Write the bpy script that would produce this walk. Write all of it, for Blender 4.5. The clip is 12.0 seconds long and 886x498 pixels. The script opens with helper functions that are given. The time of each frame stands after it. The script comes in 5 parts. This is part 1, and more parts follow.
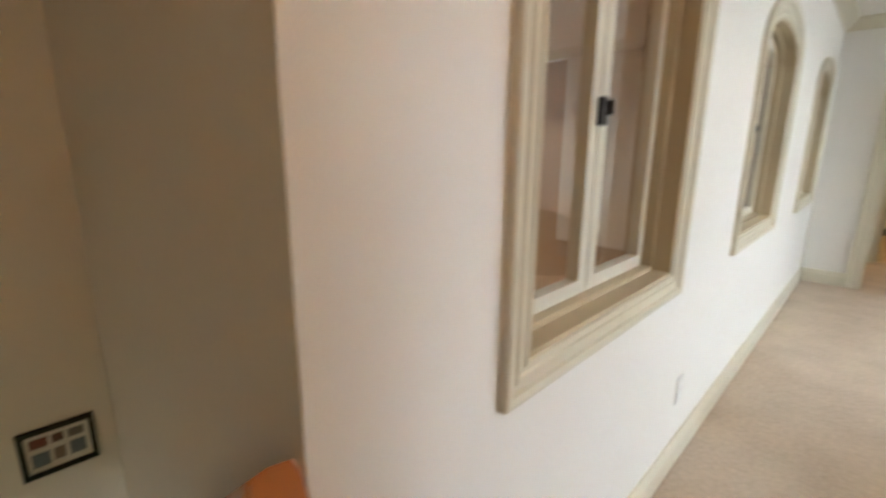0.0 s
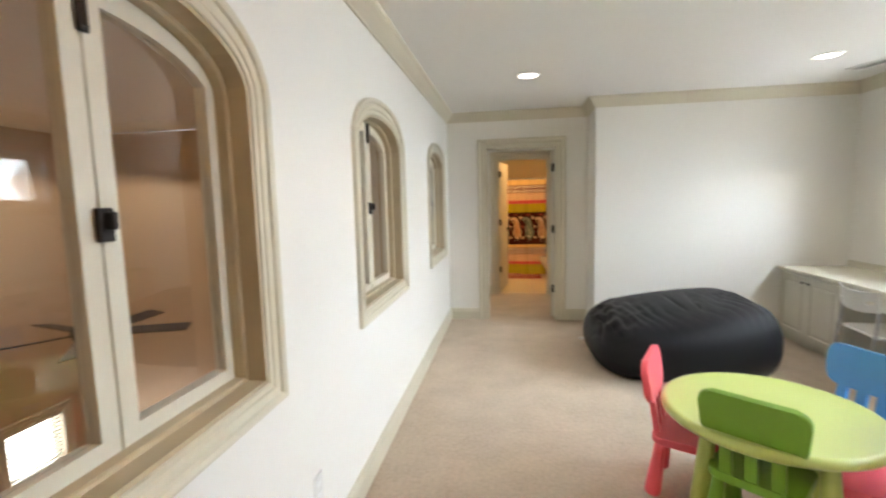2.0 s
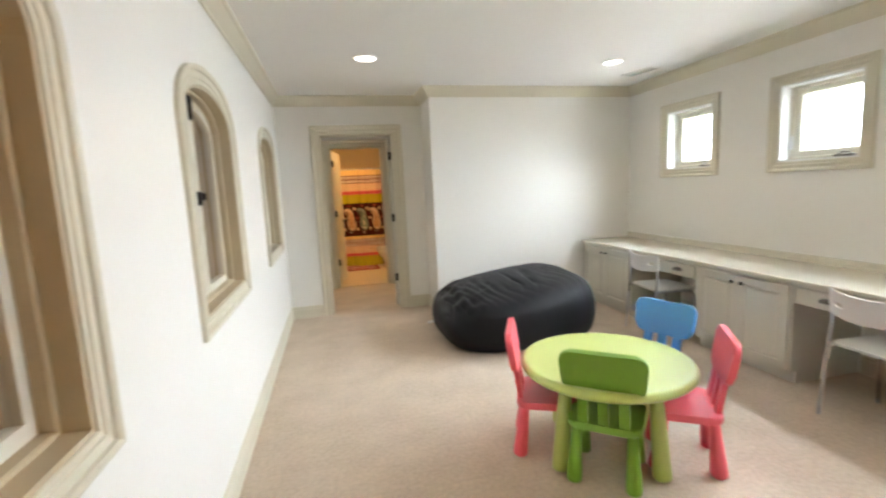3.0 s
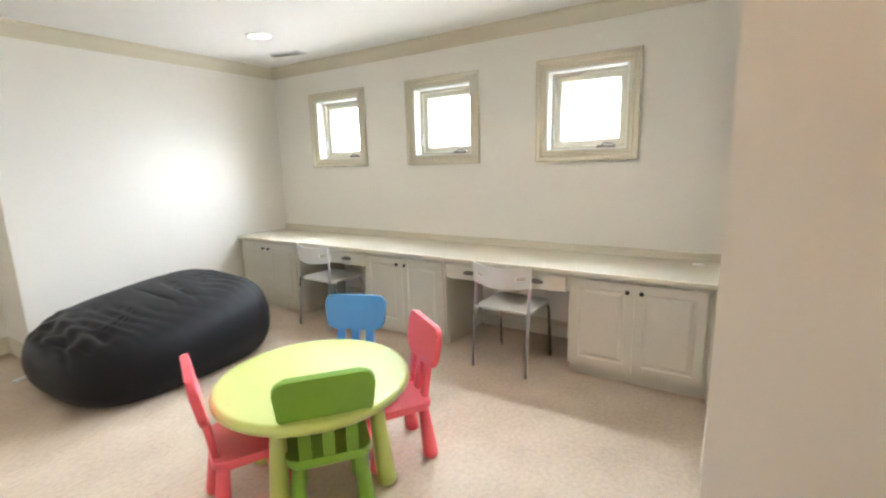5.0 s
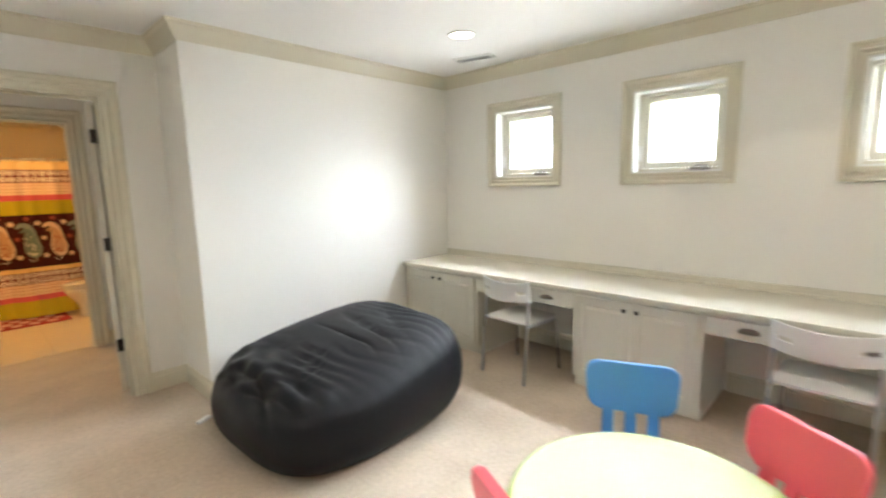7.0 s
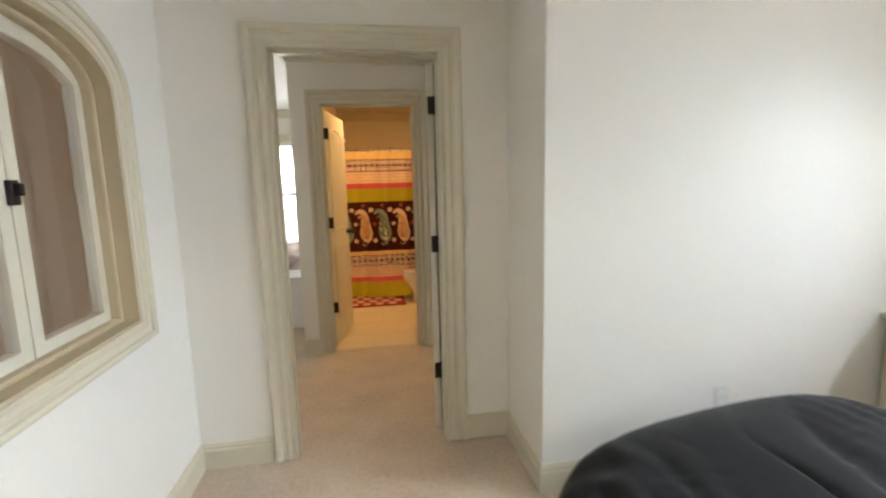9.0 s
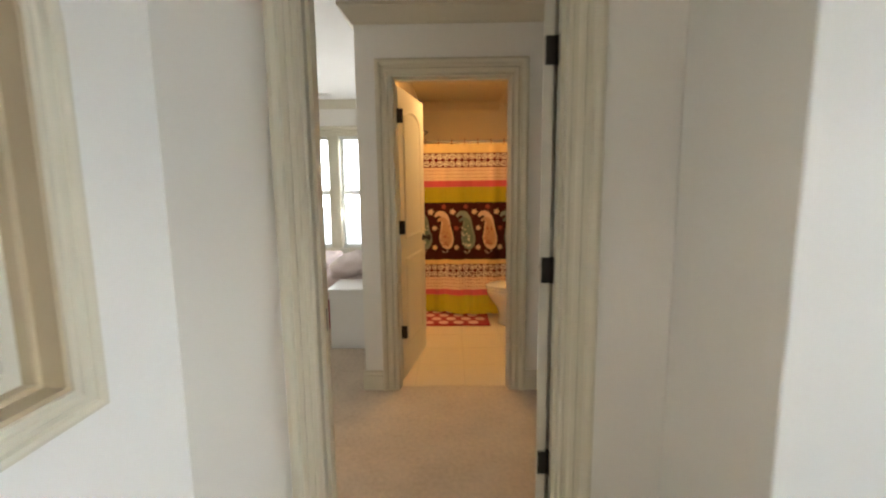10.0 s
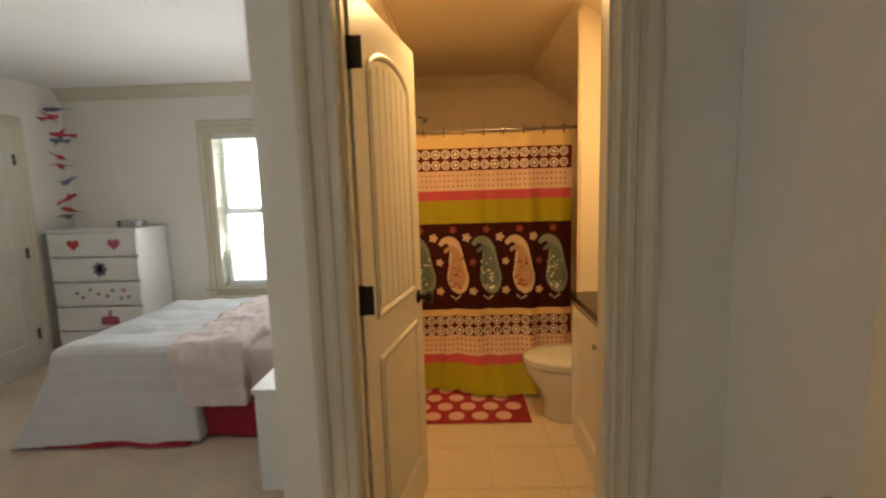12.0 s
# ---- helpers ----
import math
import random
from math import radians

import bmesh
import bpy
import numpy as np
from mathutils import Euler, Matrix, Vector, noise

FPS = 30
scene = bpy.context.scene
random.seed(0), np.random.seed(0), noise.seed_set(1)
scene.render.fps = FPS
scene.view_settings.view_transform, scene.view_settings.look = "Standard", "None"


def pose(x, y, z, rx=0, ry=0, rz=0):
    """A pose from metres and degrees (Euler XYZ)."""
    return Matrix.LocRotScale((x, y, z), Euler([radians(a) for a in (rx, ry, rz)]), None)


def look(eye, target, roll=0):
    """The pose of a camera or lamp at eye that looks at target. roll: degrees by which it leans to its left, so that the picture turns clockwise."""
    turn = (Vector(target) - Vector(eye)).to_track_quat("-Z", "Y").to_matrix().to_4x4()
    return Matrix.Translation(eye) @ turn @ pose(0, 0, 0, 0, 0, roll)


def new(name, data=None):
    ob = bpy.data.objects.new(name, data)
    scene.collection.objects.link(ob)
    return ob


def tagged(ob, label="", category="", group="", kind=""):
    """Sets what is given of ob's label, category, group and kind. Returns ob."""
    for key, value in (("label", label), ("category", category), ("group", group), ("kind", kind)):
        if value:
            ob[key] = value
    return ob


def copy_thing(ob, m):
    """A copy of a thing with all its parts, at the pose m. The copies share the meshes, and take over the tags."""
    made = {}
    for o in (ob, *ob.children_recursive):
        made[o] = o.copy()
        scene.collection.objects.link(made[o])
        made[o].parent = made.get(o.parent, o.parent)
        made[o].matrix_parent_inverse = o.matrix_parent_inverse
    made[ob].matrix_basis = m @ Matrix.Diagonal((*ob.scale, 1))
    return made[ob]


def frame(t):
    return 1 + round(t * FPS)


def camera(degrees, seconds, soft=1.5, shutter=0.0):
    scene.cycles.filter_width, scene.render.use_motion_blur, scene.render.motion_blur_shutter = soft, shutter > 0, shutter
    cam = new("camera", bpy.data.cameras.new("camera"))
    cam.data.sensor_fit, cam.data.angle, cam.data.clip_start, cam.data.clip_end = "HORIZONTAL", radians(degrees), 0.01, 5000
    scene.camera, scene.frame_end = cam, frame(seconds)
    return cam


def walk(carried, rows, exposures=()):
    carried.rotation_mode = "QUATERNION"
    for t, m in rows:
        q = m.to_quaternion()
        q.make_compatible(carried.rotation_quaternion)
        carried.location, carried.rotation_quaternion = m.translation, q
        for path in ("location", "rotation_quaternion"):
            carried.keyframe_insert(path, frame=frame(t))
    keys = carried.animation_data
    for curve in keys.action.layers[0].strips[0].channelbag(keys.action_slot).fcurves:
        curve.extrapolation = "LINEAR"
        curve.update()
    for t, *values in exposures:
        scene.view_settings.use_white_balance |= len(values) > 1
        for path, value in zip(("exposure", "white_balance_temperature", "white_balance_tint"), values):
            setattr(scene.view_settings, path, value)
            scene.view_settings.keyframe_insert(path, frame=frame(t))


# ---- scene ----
cam = camera(88.76, 12.0, soft=2.2, shutter=0.5)
# seconds, eye x, y, z, yaw, pitch, roll
ROWS = [
    (0.0, 0.459, 0.007, 1.320, 43.93, -13.04, -0.48),
    (0.5, 0.627, 0.084, 1.401, 35.14, -8.57, 1.30),
    (1.0, 0.767, 0.185, 1.436, 27.72, -5.71, 1.84),
    (1.5, 0.826, 0.251, 1.466, 19.45, -5.62, 0.77),
    (2.0, 0.734, 0.344, 1.436, 8.41, -6.02, 1.42),
    (2.5, 0.634, 0.400, 1.410, -2.93, -6.74, 2.37),
    (3.0, 0.557, 0.469, 1.401, -13.57, -7.71, 2.72),
    (3.5, 0.505, 0.593, 1.401, -25.86, -9.00, 2.12),
    (3.7, 0.488, 0.642, 1.411, -31.12, -9.55, 1.91),
    (5.5, 0.618, 1.125, 1.406, -60.86, -10.59, 1.69),
    (6.0, 0.641, 1.396, 1.411, -60.16, -9.77, 1.59),
    (6.5, 0.616, 1.721, 1.452, -54.63, -9.44, 1.81),
    (7.0, 0.587, 2.075, 1.437, -46.57, -8.26, 1.35),
    (7.5, 0.628, 2.374, 1.405, -36.51, -7.37, 1.37),
    (7.7, 0.647, 2.507, 1.443, -32.10, -7.53, 1.74),
    (9.5, 0.921, 3.880, 1.383, -3.68, -8.33, 0.93),
    (10.0, 0.901, 4.325, 1.371, 0.89, -8.04, 0.61),
    (10.5, 0.930, 4.782, 1.382, 3.66, -8.02, 0.11),
    (11.0, 0.874, 5.180, 1.402, 3.95, -7.99, 0.39),
    (11.5, 0.842, 5.582, 1.432, 3.86, -7.73, 1.18),
    (12.0, 0.855, 6.004, 1.417, 1.55, -7.30, 1.72),
]
EXPOSURES = [(0.0, -0.50), (1.0, -0.50), (2.0, -0.40), (3.5, -0.25), (5.5, -0.08), (6.5, -0.08), (7.5, -0.12), (9.5, -0.40), (11.0, -0.50), (12.0, -0.72)]
walk(cam, [(t, pose(x, y, z, 90 + pitch, roll, yaw)) for t, x, y, z, yaw, pitch, roll in ROWS], EXPOSURES)

# ---- world and light ----
world = bpy.data.worlds.new("world")
scene.world = world
world.use_nodes = True
wn = world.node_tree.nodes
sky = wn.new("ShaderNodeTexSky")
sky.sky_type = "NISHITA"
sky.sun_disc = False
sky.sun_elevation, sky.sun_rotation = radians(42), radians(200)
wn["Background"].inputs["Strength"].default_value = 0.12
world.node_tree.links.new(sky.outputs["Color"], wn["Background"].inputs["Color"])


def lamp(name, kind, m, energy, color, size=0.3, size_y=None, angle=None):
    d = bpy.data.lights.new(name, kind)
    d.energy, d.color = energy, color
    if kind == "AREA":
        d.shape = "RECTANGLE"
        d.size, d.size_y = size, size_y or size
    elif kind == "SUN":
        d.angle = radians(angle)
    else:
        d.shadow_soft_size = size
    ob = new(name, d)
    ob.matrix_world = m
    return ob


DAY = (0.77, 0.885, 1.0)
WARM = (1.0, 0.68, 0.40)
AMBER = (1.0, 0.60, 0.24)
lamp("sun", "SUN", look((-10, 12, 10), (0, 0, 0)), 1.0, (1.0, 0.97, 0.92), angle=10)
for yw in (4.335, 3.099, 1.869):
    lamp("window_daylight", "AREA", look((4.46, yw, 2.0), (3.80, yw, 1.24)), 310, DAY, 0.90).data.spread = radians(132)
    lamp("window_ground_light", "AREA", look((4.42, yw, 1.52), (3.82, yw, 2.06)), 64, (0.93, 0.96, 1.0), 0.80).data.spread = radians(140)
for xw in (-1.035, -0.165):
    lamp("bedroom_daylight", "AREA", look((xw, 10.46, 1.29), (xw, 9.0, 1.95)), 41, (0.92, 0.94, 0.94), 0.78, 1.45).data.spread = radians(150)
lamp("great_room_daylight", "AREA", look((-5.40, 4.96, -1.88), (-3, 4.96, -1.9)), 75, (1.0, 0.95, 0.88), 0.7, 1.3)
DOWNLIGHTS = ((0.889, 4.253), (3.083, 4.228), (0.930, 2.09), (3.083, 2.09))
for xc, yc in DOWNLIGHTS:
    lamp("downlight_bulb", "SPOT", look((xc, yc, 2.43), (xc, yc, 0)), 22, (1.0, 0.87, 0.72), 0.06).data.spot_size = radians(112)
lamp("vanity_bulbs", "AREA", look((2.0, 7.92, 1.72), (0.9, 8.4, 1.30)), 7, AMBER, 0.12, 0.5)
# amber fill added below the unlit fan cover
lamp("bathroom_fill", "AREA", look((0.98, 8.15, 2.335), (0.98, 8.3, 0)), 28, AMBER, 0.22)
lamp("bedroom_bulb", "POINT", pose(-1.15, 7.95, 2.22), 2.5, WARM, 0.1)
# two added spots without fixtures, to brighten the great room's tan walls
for yg in (1.6, 4.4):
    lamp("great_room_fill", "SPOT", look((-4.2, yg, 2.40), (-4.2, yg, 0)), 80, (1.0, 0.80, 0.56), 0.06).data.spot_size = radians(140)
lamp("stair_bulb", "POINT", pose(1.1, 0.0, 2.36), 13.0, (1.0, 0.52, 0.20), 0.1)

# ---- materials ----
def material(name, color, rough=0.6, metal=0.0, vary=0.06, scale=6.0, bump=0.0, bump_scale=200.0, spec=0.5, tint=None, big=0.8, coat=0.0, sheen=0.0):
    """A surface with fine grain and broad, faint unevenness of tone."""
    m = bpy.data.materials.new(name)
    m.use_nodes = True
    nt = m.node_tree
    n, link = nt.nodes, nt.links.new
    b = n["Principled BSDF"]
    b.inputs["Roughness"].default_value = rough
    b.inputs["Metallic"].default_value = metal
    b.inputs["Specular IOR Level"].default_value = spec
    b.inputs["Coat Weight"].default_value = coat
    b.inputs["Sheen Weight"].default_value = sheen
    co = n.new("ShaderNodeTexCoord")
    fine, broad = n.new("ShaderNodeTexNoise"), n.new("ShaderNodeTexNoise")
    fine.inputs["Scale"].default_value, fine.inputs["Detail"].default_value = scale, 6
    broad.inputs["Scale"].default_value, broad.inputs["Detail"].default_value = big, 3
    link(co.outputs["Object"], fine.inputs["Vector"])
    link(co.outputs["Object"], broad.inputs["Vector"])
    ramp = n.new("ShaderNodeMix")
    ramp.data_type = "RGBA"
    lo = [max(0.0, c * (1 - vary)) for c in color]
    hi = [min(1.0, c * (1 + vary)) for c in (tint or color)]
    ramp.inputs[6].default_value, ramp.inputs[7].default_value = (*lo, 1), (*hi, 1)
    mix = n.new("ShaderNodeMath")
    mix.operation = "MULTIPLY_ADD"
    mix.inputs[1].default_value = 0.5
    half = n.new("ShaderNodeMath")
    half.operation = "MULTIPLY"
    half.inputs[1].default_value = 0.5
    link(broad.outputs["Fac"], half.inputs[0])
    link(fine.outputs["Fac"], mix.inputs[0])
    link(half.outputs[0], mix.inputs[2])
    link(mix.outputs[0], ramp.inputs[0])
    link(ramp.outputs[2], b.inputs["Base Color"])
    r = n.new("ShaderNodeMapRange")
    r.inputs["To Min"].default_value, r.inputs["To Max"].default_value = max(0.02, rough - 0.06), min(1.0, rough + 0.06)
    link(broad.outputs["Fac"], r.inputs["Value"])
    link(r.outputs[0], b.inputs["Roughness"])
    if bump:
        g, bp = n.new("ShaderNodeTexNoise"), n.new("ShaderNodeBump")
        g.inputs["Scale"].default_value, g.inputs["Detail"].default_value = bump_scale, 4
        bp.inputs["Strength"].default_value, bp.inputs["Distance"].default_value = bump, 0.004
        link(co.outputs["Object"], g.inputs["Vector"])
        link(g.outputs["Fac"], bp.inputs["Height"])
        link(bp.outputs["Normal"], b.inputs["Normal"])
    return m


def glowing(name, color, strength):
    m = bpy.data.materials.new(name)
    m.use_nodes = True
    b = m.node_tree.nodes["Principled BSDF"]
    b.inputs["Base Color"].default_value = (*color, 1)
    b.inputs["Emission Color"].default_value = (*color, 1)
    b.inputs["Emission Strength"].default_value = strength
    return m


def glass(name, color=(1, 1, 1), rough=0.0):
    m = bpy.data.materials.new(name)
    m.use_nodes = True
    b = m.node_tree.nodes["Principled BSDF"]
    b.inputs["Base Color"].default_value = (*color, 1)
    b.inputs["Transmission Weight"].default_value = 1.0
    b.inputs["Roughness"].default_value = rough
    b.inputs["IOR"].default_value = 1.5
    return m


PAINT = material("wall_paint", (0.84, 0.822, 0.765), 0.55, vary=0.025, scale=3, bump=0.12, bump_scale=260)
TAN = material("tan_wall_paint", (0.57, 0.43, 0.29), 0.7, vary=0.03, scale=3, bump=0.1, bump_scale=200)
STAIRTAN = material("stair_wall_paint", (0.66, 0.56, 0.42), 0.7, vary=0.03, scale=3, bump=0.1, bump_scale=200)
BATHPAINT = material("bathroom_paint", (0.78, 0.66, 0.46), 0.6, vary=0.03, scale=3, bump=0.1, bump_scale=220)
CEIL = material("ceiling_paint", (0.86, 0.85, 0.82), 0.8, vary=0.02, scale=4, bump=0.15, bump_scale=180)
TRIM = material("trim_paint", (0.65, 0.605, 0.475), 0.38, vary=0.03, scale=5, bump=0.04, bump_scale=90)
CABPAINT = material("cabinet_paint", (0.66, 0.63, 0.54), 0.36, vary=0.03, scale=5, bump=0.04, bump_scale=80)
COUNTER = material("counter_paint", (0.70, 0.66, 0.54), 0.26, vary=0.03, scale=7, bump=0.02, bump_scale=60, coat=0.25)
DOORPAINT = material("door_paint", (0.62, 0.59, 0.50), 0.38, vary=0.03, scale=5, bump=0.04, bump_scale=90)
SASHPAINT = material("sash_paint", (0.68, 0.645, 0.53), 0.36, vary=0.03, scale=5)
# greige trim darkened and warmed: shade of the arched reveals put into the colour
SHADED_TRIM = material("shaded_trim_paint", (0.51, 0.42, 0.275), 0.4, vary=0.04, scale=5)
WHITE = material("white_lacquer", (0.80, 0.80, 0.78), 0.35, vary=0.02, scale=6)
VINYL = material("white_vinyl_window", (0.80, 0.80, 0.77), 0.35, vary=0.02)
BRONZE = material("dark_bronze", (0.035, 0.03, 0.028), 0.35, 0.8, vary=0.2, scale=30)
PEWTER = material("pewter_pull", (0.16, 0.14, 0.12), 0.33, 0.9, vary=0.2, scale=40)
CHROME = material("satin_metal", (0.55, 0.56, 0.58), 0.28, 1.0, vary=0.05, scale=40)
CARPET = material("carpet_pile", (0.49, 0.385, 0.285), 0.95, vary=0.30, scale=42, bump=1.0, bump_scale=240, spec=0.1, tint=(0.62, 0.52, 0.41), big=3.4)
TILE = material("cream_floor_tile", (0.66, 0.55, 0.38), 0.32, vary=0.06, scale=7, bump=0.05, bump_scale=40)
GROUT = material("grout", (0.60, 0.50, 0.35), 0.9, vary=0.1, scale=40)
LIME = material("lime_plastic", (0.47, 0.55, 0.11), 0.40, vary=0.03, scale=5, bump=0.05, bump_scale=160, spec=1.0, coat=0.9)
LIME.node_tree.nodes["Principled BSDF"].inputs["Coat Roughness"].default_value = 0.36
GREEN = material("green_plastic", (0.17, 0.33, 0.03), 0.32, vary=0.03, scale=5, bump=0.05, bump_scale=160)
PINK = material("coral_pink_plastic", (0.84, 0.12, 0.155), 0.36, vary=0.03, scale=5, bump=0.05, bump_scale=160)
BLUE = material("blue_plastic", (0.075, 0.30, 0.66), 0.36, vary=0.03, scale=5, bump=0.05, bump_scale=160)
BLACK = material("black_cloth", (0.0035, 0.0035, 0.0055), 0.50, vary=0.2, scale=60, bump=0.2, bump_scale=420, spec=0.25)
WOOD = material("orange_wood", (0.42, 0.14, 0.03), 0.3, vary=0.25, scale=14, coat=0.3)
DARKWOOD = material("dark_walnut_blade", (0.05, 0.03, 0.02), 0.45, vary=0.25, scale=14)
LENS = glowing("lit_lens", (1.0, 0.94, 0.84), 9.0)
FROST = material("frosted_bowl", (0.55, 0.48, 0.38), 0.4, vary=0.05)
BOWL = glowing("lit_glass_bowl", (1.0, 0.95, 0.86), 3.0)
AMBERLENS = glowing("lit_amber_lens", (1.0, 0.72, 0.36), 2.0)
GLASS = glass("window_glass")
QUILT = material("pale_grey_quilt", (0.60, 0.61, 0.63), 0.85, vary=0.05, scale=20, bump=0.3, bump_scale=60)
SHEET = material("flowered_sheet", (0.70, 0.60, 0.58), 0.85, vary=0.2, scale=60, bump=0.3, bump_scale=70)
REDCLOTH = material("crimson_valance", (0.30, 0.012, 0.028), 0.8, vary=0.15, scale=30, bump=0.3, bump_scale=120)
HOTPINK = material("hot_pink_fleece", (0.60, 0.03, 0.14), 0.95, vary=0.25, scale=40, bump=1.0, bump_scale=90)
PORCELAIN = material("porcelain", (0.78, 0.75, 0.68), 0.12, vary=0.01, scale=4, coat=0.4)
GRANITE = material("dark_stone_top", (0.03, 0.025, 0.022), 0.2, vary=0.5, scale=70)
PLATE = material("white_plate", (0.75, 0.74, 0.70), 0.4, vary=0.02)
SLAT = material("blind_slat", (0.74, 0.74, 0.70), 0.5, vary=0.02)

# ---- mesh helpers ----
def part(name, bm, material_, parent=None, label="", smooth=False):
    """Links a bmesh as one mesh object, under a thing or a part."""
    bmesh.ops.recalc_face_normals(bm, faces=bm.faces)
    me = bpy.data.meshes.new(name)
    bm.to_mesh(me)
    bm.free()
    mats = material_ if isinstance(material_, (list, tuple)) else [material_]
    for m in mats:
        me.materials.append(m)
    if smooth:
        for p in me.polygons:
            p.use_smooth = True
    ob = new(name, me)
    if parent:
        ob.parent = parent
    if label:
        ob["label"] = label
    return ob


def thing(name, label, category, group="", kind="", m=None):
    ob = new(name)
    ob.empty_display_size = 0.1
    if m is not None:
        ob.matrix_world = m
    return tagged(ob, label, category, group, kind)


def box(bm, x0, x1, y0, y1, z0, z1, bevel=0.0, segs=2):
    r = bmesh.ops.create_cube(bm, size=1.0)
    vs = r["verts"]
    for v in vs:
        v.co = Vector((x0 if v.co.x < 0 else x1, y0 if v.co.y < 0 else y1, z0 if v.co.z < 0 else z1))
    if bevel:
        es = list({e for v in vs for e in v.link_edges})
        bmesh.ops.bevel(bm, geom=es, offset=bevel, segments=segs, affect="EDGES", profile=0.5)
    return bm


def boxed(*a, **k):
    return box(bmesh.new(), *a, **k)


def cyl(bm, p0, p1, r0, r1=None, n=16, caps=True):
    p0, p1 = Vector(p0), Vector(p1)
    d = p1 - p0
    r = bmesh.ops.create_cone(bm, cap_ends=caps, segments=n, radius1=r0, radius2=r0 if r1 is None else r1, depth=d.length)
    m = Matrix.Translation((p0 + p1) / 2) @ d.to_track_quat("Z", "Y").to_matrix().to_4x4()
    bmesh.ops.transform(bm, matrix=m, verts=r["verts"])
    return bm


def tube(bm, pts, r, n=10):
    """A round bar along points, with mitred bends."""
    pts = [Vector(p) for p in pts]
    rings = []
    side = None
    for i, p in enumerate(pts):
        a = pts[max(i - 1, 0)]
        b = pts[min(i + 1, len(pts) - 1)]
        d = (b - a).normalized()
        if side is None:
            side = d.orthogonal().normalized()
        side = (side - d * side.dot(d)).normalized()
        up = d.cross(side)
        rings.append([bm.verts.new(p + (side * math.cos(2 * math.pi * k / n) + up * math.sin(2 * math.pi * k / n)) * r) for k in range(n)])
    for u, v in zip(rings, rings[1:]):
        for k in range(n):
            bm.faces.new((u[k], u[(k + 1) % n], v[(k + 1) % n], v[k]))
    bm.faces.new(rings[0])
    bm.faces.new(rings[-1])
    return bm


def lathe(bm, prof, n=24, m=None, ends=True):
    """Turns (radius, height) pairs about z."""
    rings = [[bm.verts.new((r * math.cos(2 * math.pi * k / n), r * math.sin(2 * math.pi * k / n), z)) for k in range(n)] for r, z in prof]
    for u, v in zip(rings, rings[1:]):
        for k in range(n):
            bm.faces.new((u[k], u[(k + 1) % n], v[(k + 1) % n], v[k]))
    if ends:
        bm.faces.new(rings[0])
        bm.faces.new(rings[-1])
    if m is not None:
        bmesh.ops.transform(bm, matrix=m, verts=[v for ring in rings for v in ring])
    return bm


def prism(bm, outline, place, h0, h1):
    """A plate with a 2D outline; place(u, v, h) gives the spot."""
    a = [bm.verts.new(place(u, v, h0)) for u, v in outline]
    b = [bm.verts.new(place(u, v, h1)) for u, v in outline]
    n = len(outline)
    bm.faces.new(a)
    bm.faces.new(b)
    for i in range(n):
        bm.faces.new((a[i], a[(i + 1) % n], b[(i + 1) % n], b[i]))
    return bm


def sweep(bm, path, profile, place, closed=False):
    """Moulding: a profile of (outward, proud) along a 2D path, mitred. Outward is to the right of the way walked."""
    n = len(path)
    rows = []
    for i in range(n):
        p = Vector(path[i])
        d0 = (p - Vector(path[i - 1])) if (i > 0 or closed) else None
        d1 = (Vector(path[(i + 1) % n]) - p) if (i < n - 1 or closed) else None
        d0 = d1 if d0 is None else d0
        d1 = d0 if d1 is None else d1
        n0 = Vector((d0.y, -d0.x)).normalized()
        n1 = Vector((d1.y, -d1.x)).normalized()
        m = (n0 + n1).normalized()
        m = m / max(0.2, m.dot(n0))
        rows.append([bm.verts.new(place(p.x + m.x * o, p.y + m.y * o, h)) for o, h in profile])
    k = len(profile)
    pairs = list(zip(rows, rows[1:])) + ([(rows[-1], rows[0])] if closed else [])
    for a, b in pairs:
        for j in range(k):
            bm.faces.new((a[j], a[(j + 1) % k], b[(j + 1) % k], b[j]))
    if not closed:
        bm.faces.new(rows[0])
        bm.faces.new(rows[-1])
    return bm


def on_x(x, s):
    """Plane x = const, facing s; u runs along y, v up."""
    return lambda u, v, h: Vector((x + s * h, u, v))


def on_y(y, s):
    return lambda u, v, h: Vector((u, y + s * h, v))


def flat(z):
    return lambda u, v, h: Vector((u, v, z + h))


CASING = [(0, -0.004), (0, 0.010), (0.004, 0.014), (0.012, 0.014), (0.016, 0.008), (0.030, 0.008), (0.036, 0.015), (0.050, 0.017), (0.056, 0.010),
          (0.074, 0.011), (0.080, 0.023), (0.094, 0.029), (0.106, 0.028), (0.110, 0.022), (0.110, -0.004)]
BASE = [(-0.004, 0), (0.016, 0), (0.016, 0.096), (0.011, 0.106), (0.013, 0.116), (0.006, 0.134), (-0.004, 0.134)]
CROWN = [(-0.004, -0.104), (0.010, -0.104), (0.014, -0.092), (0.040, -0.060), (0.066, -0.026), (0.080, -0.018), (0.084, 0.003), (-0.004, 0.003)]


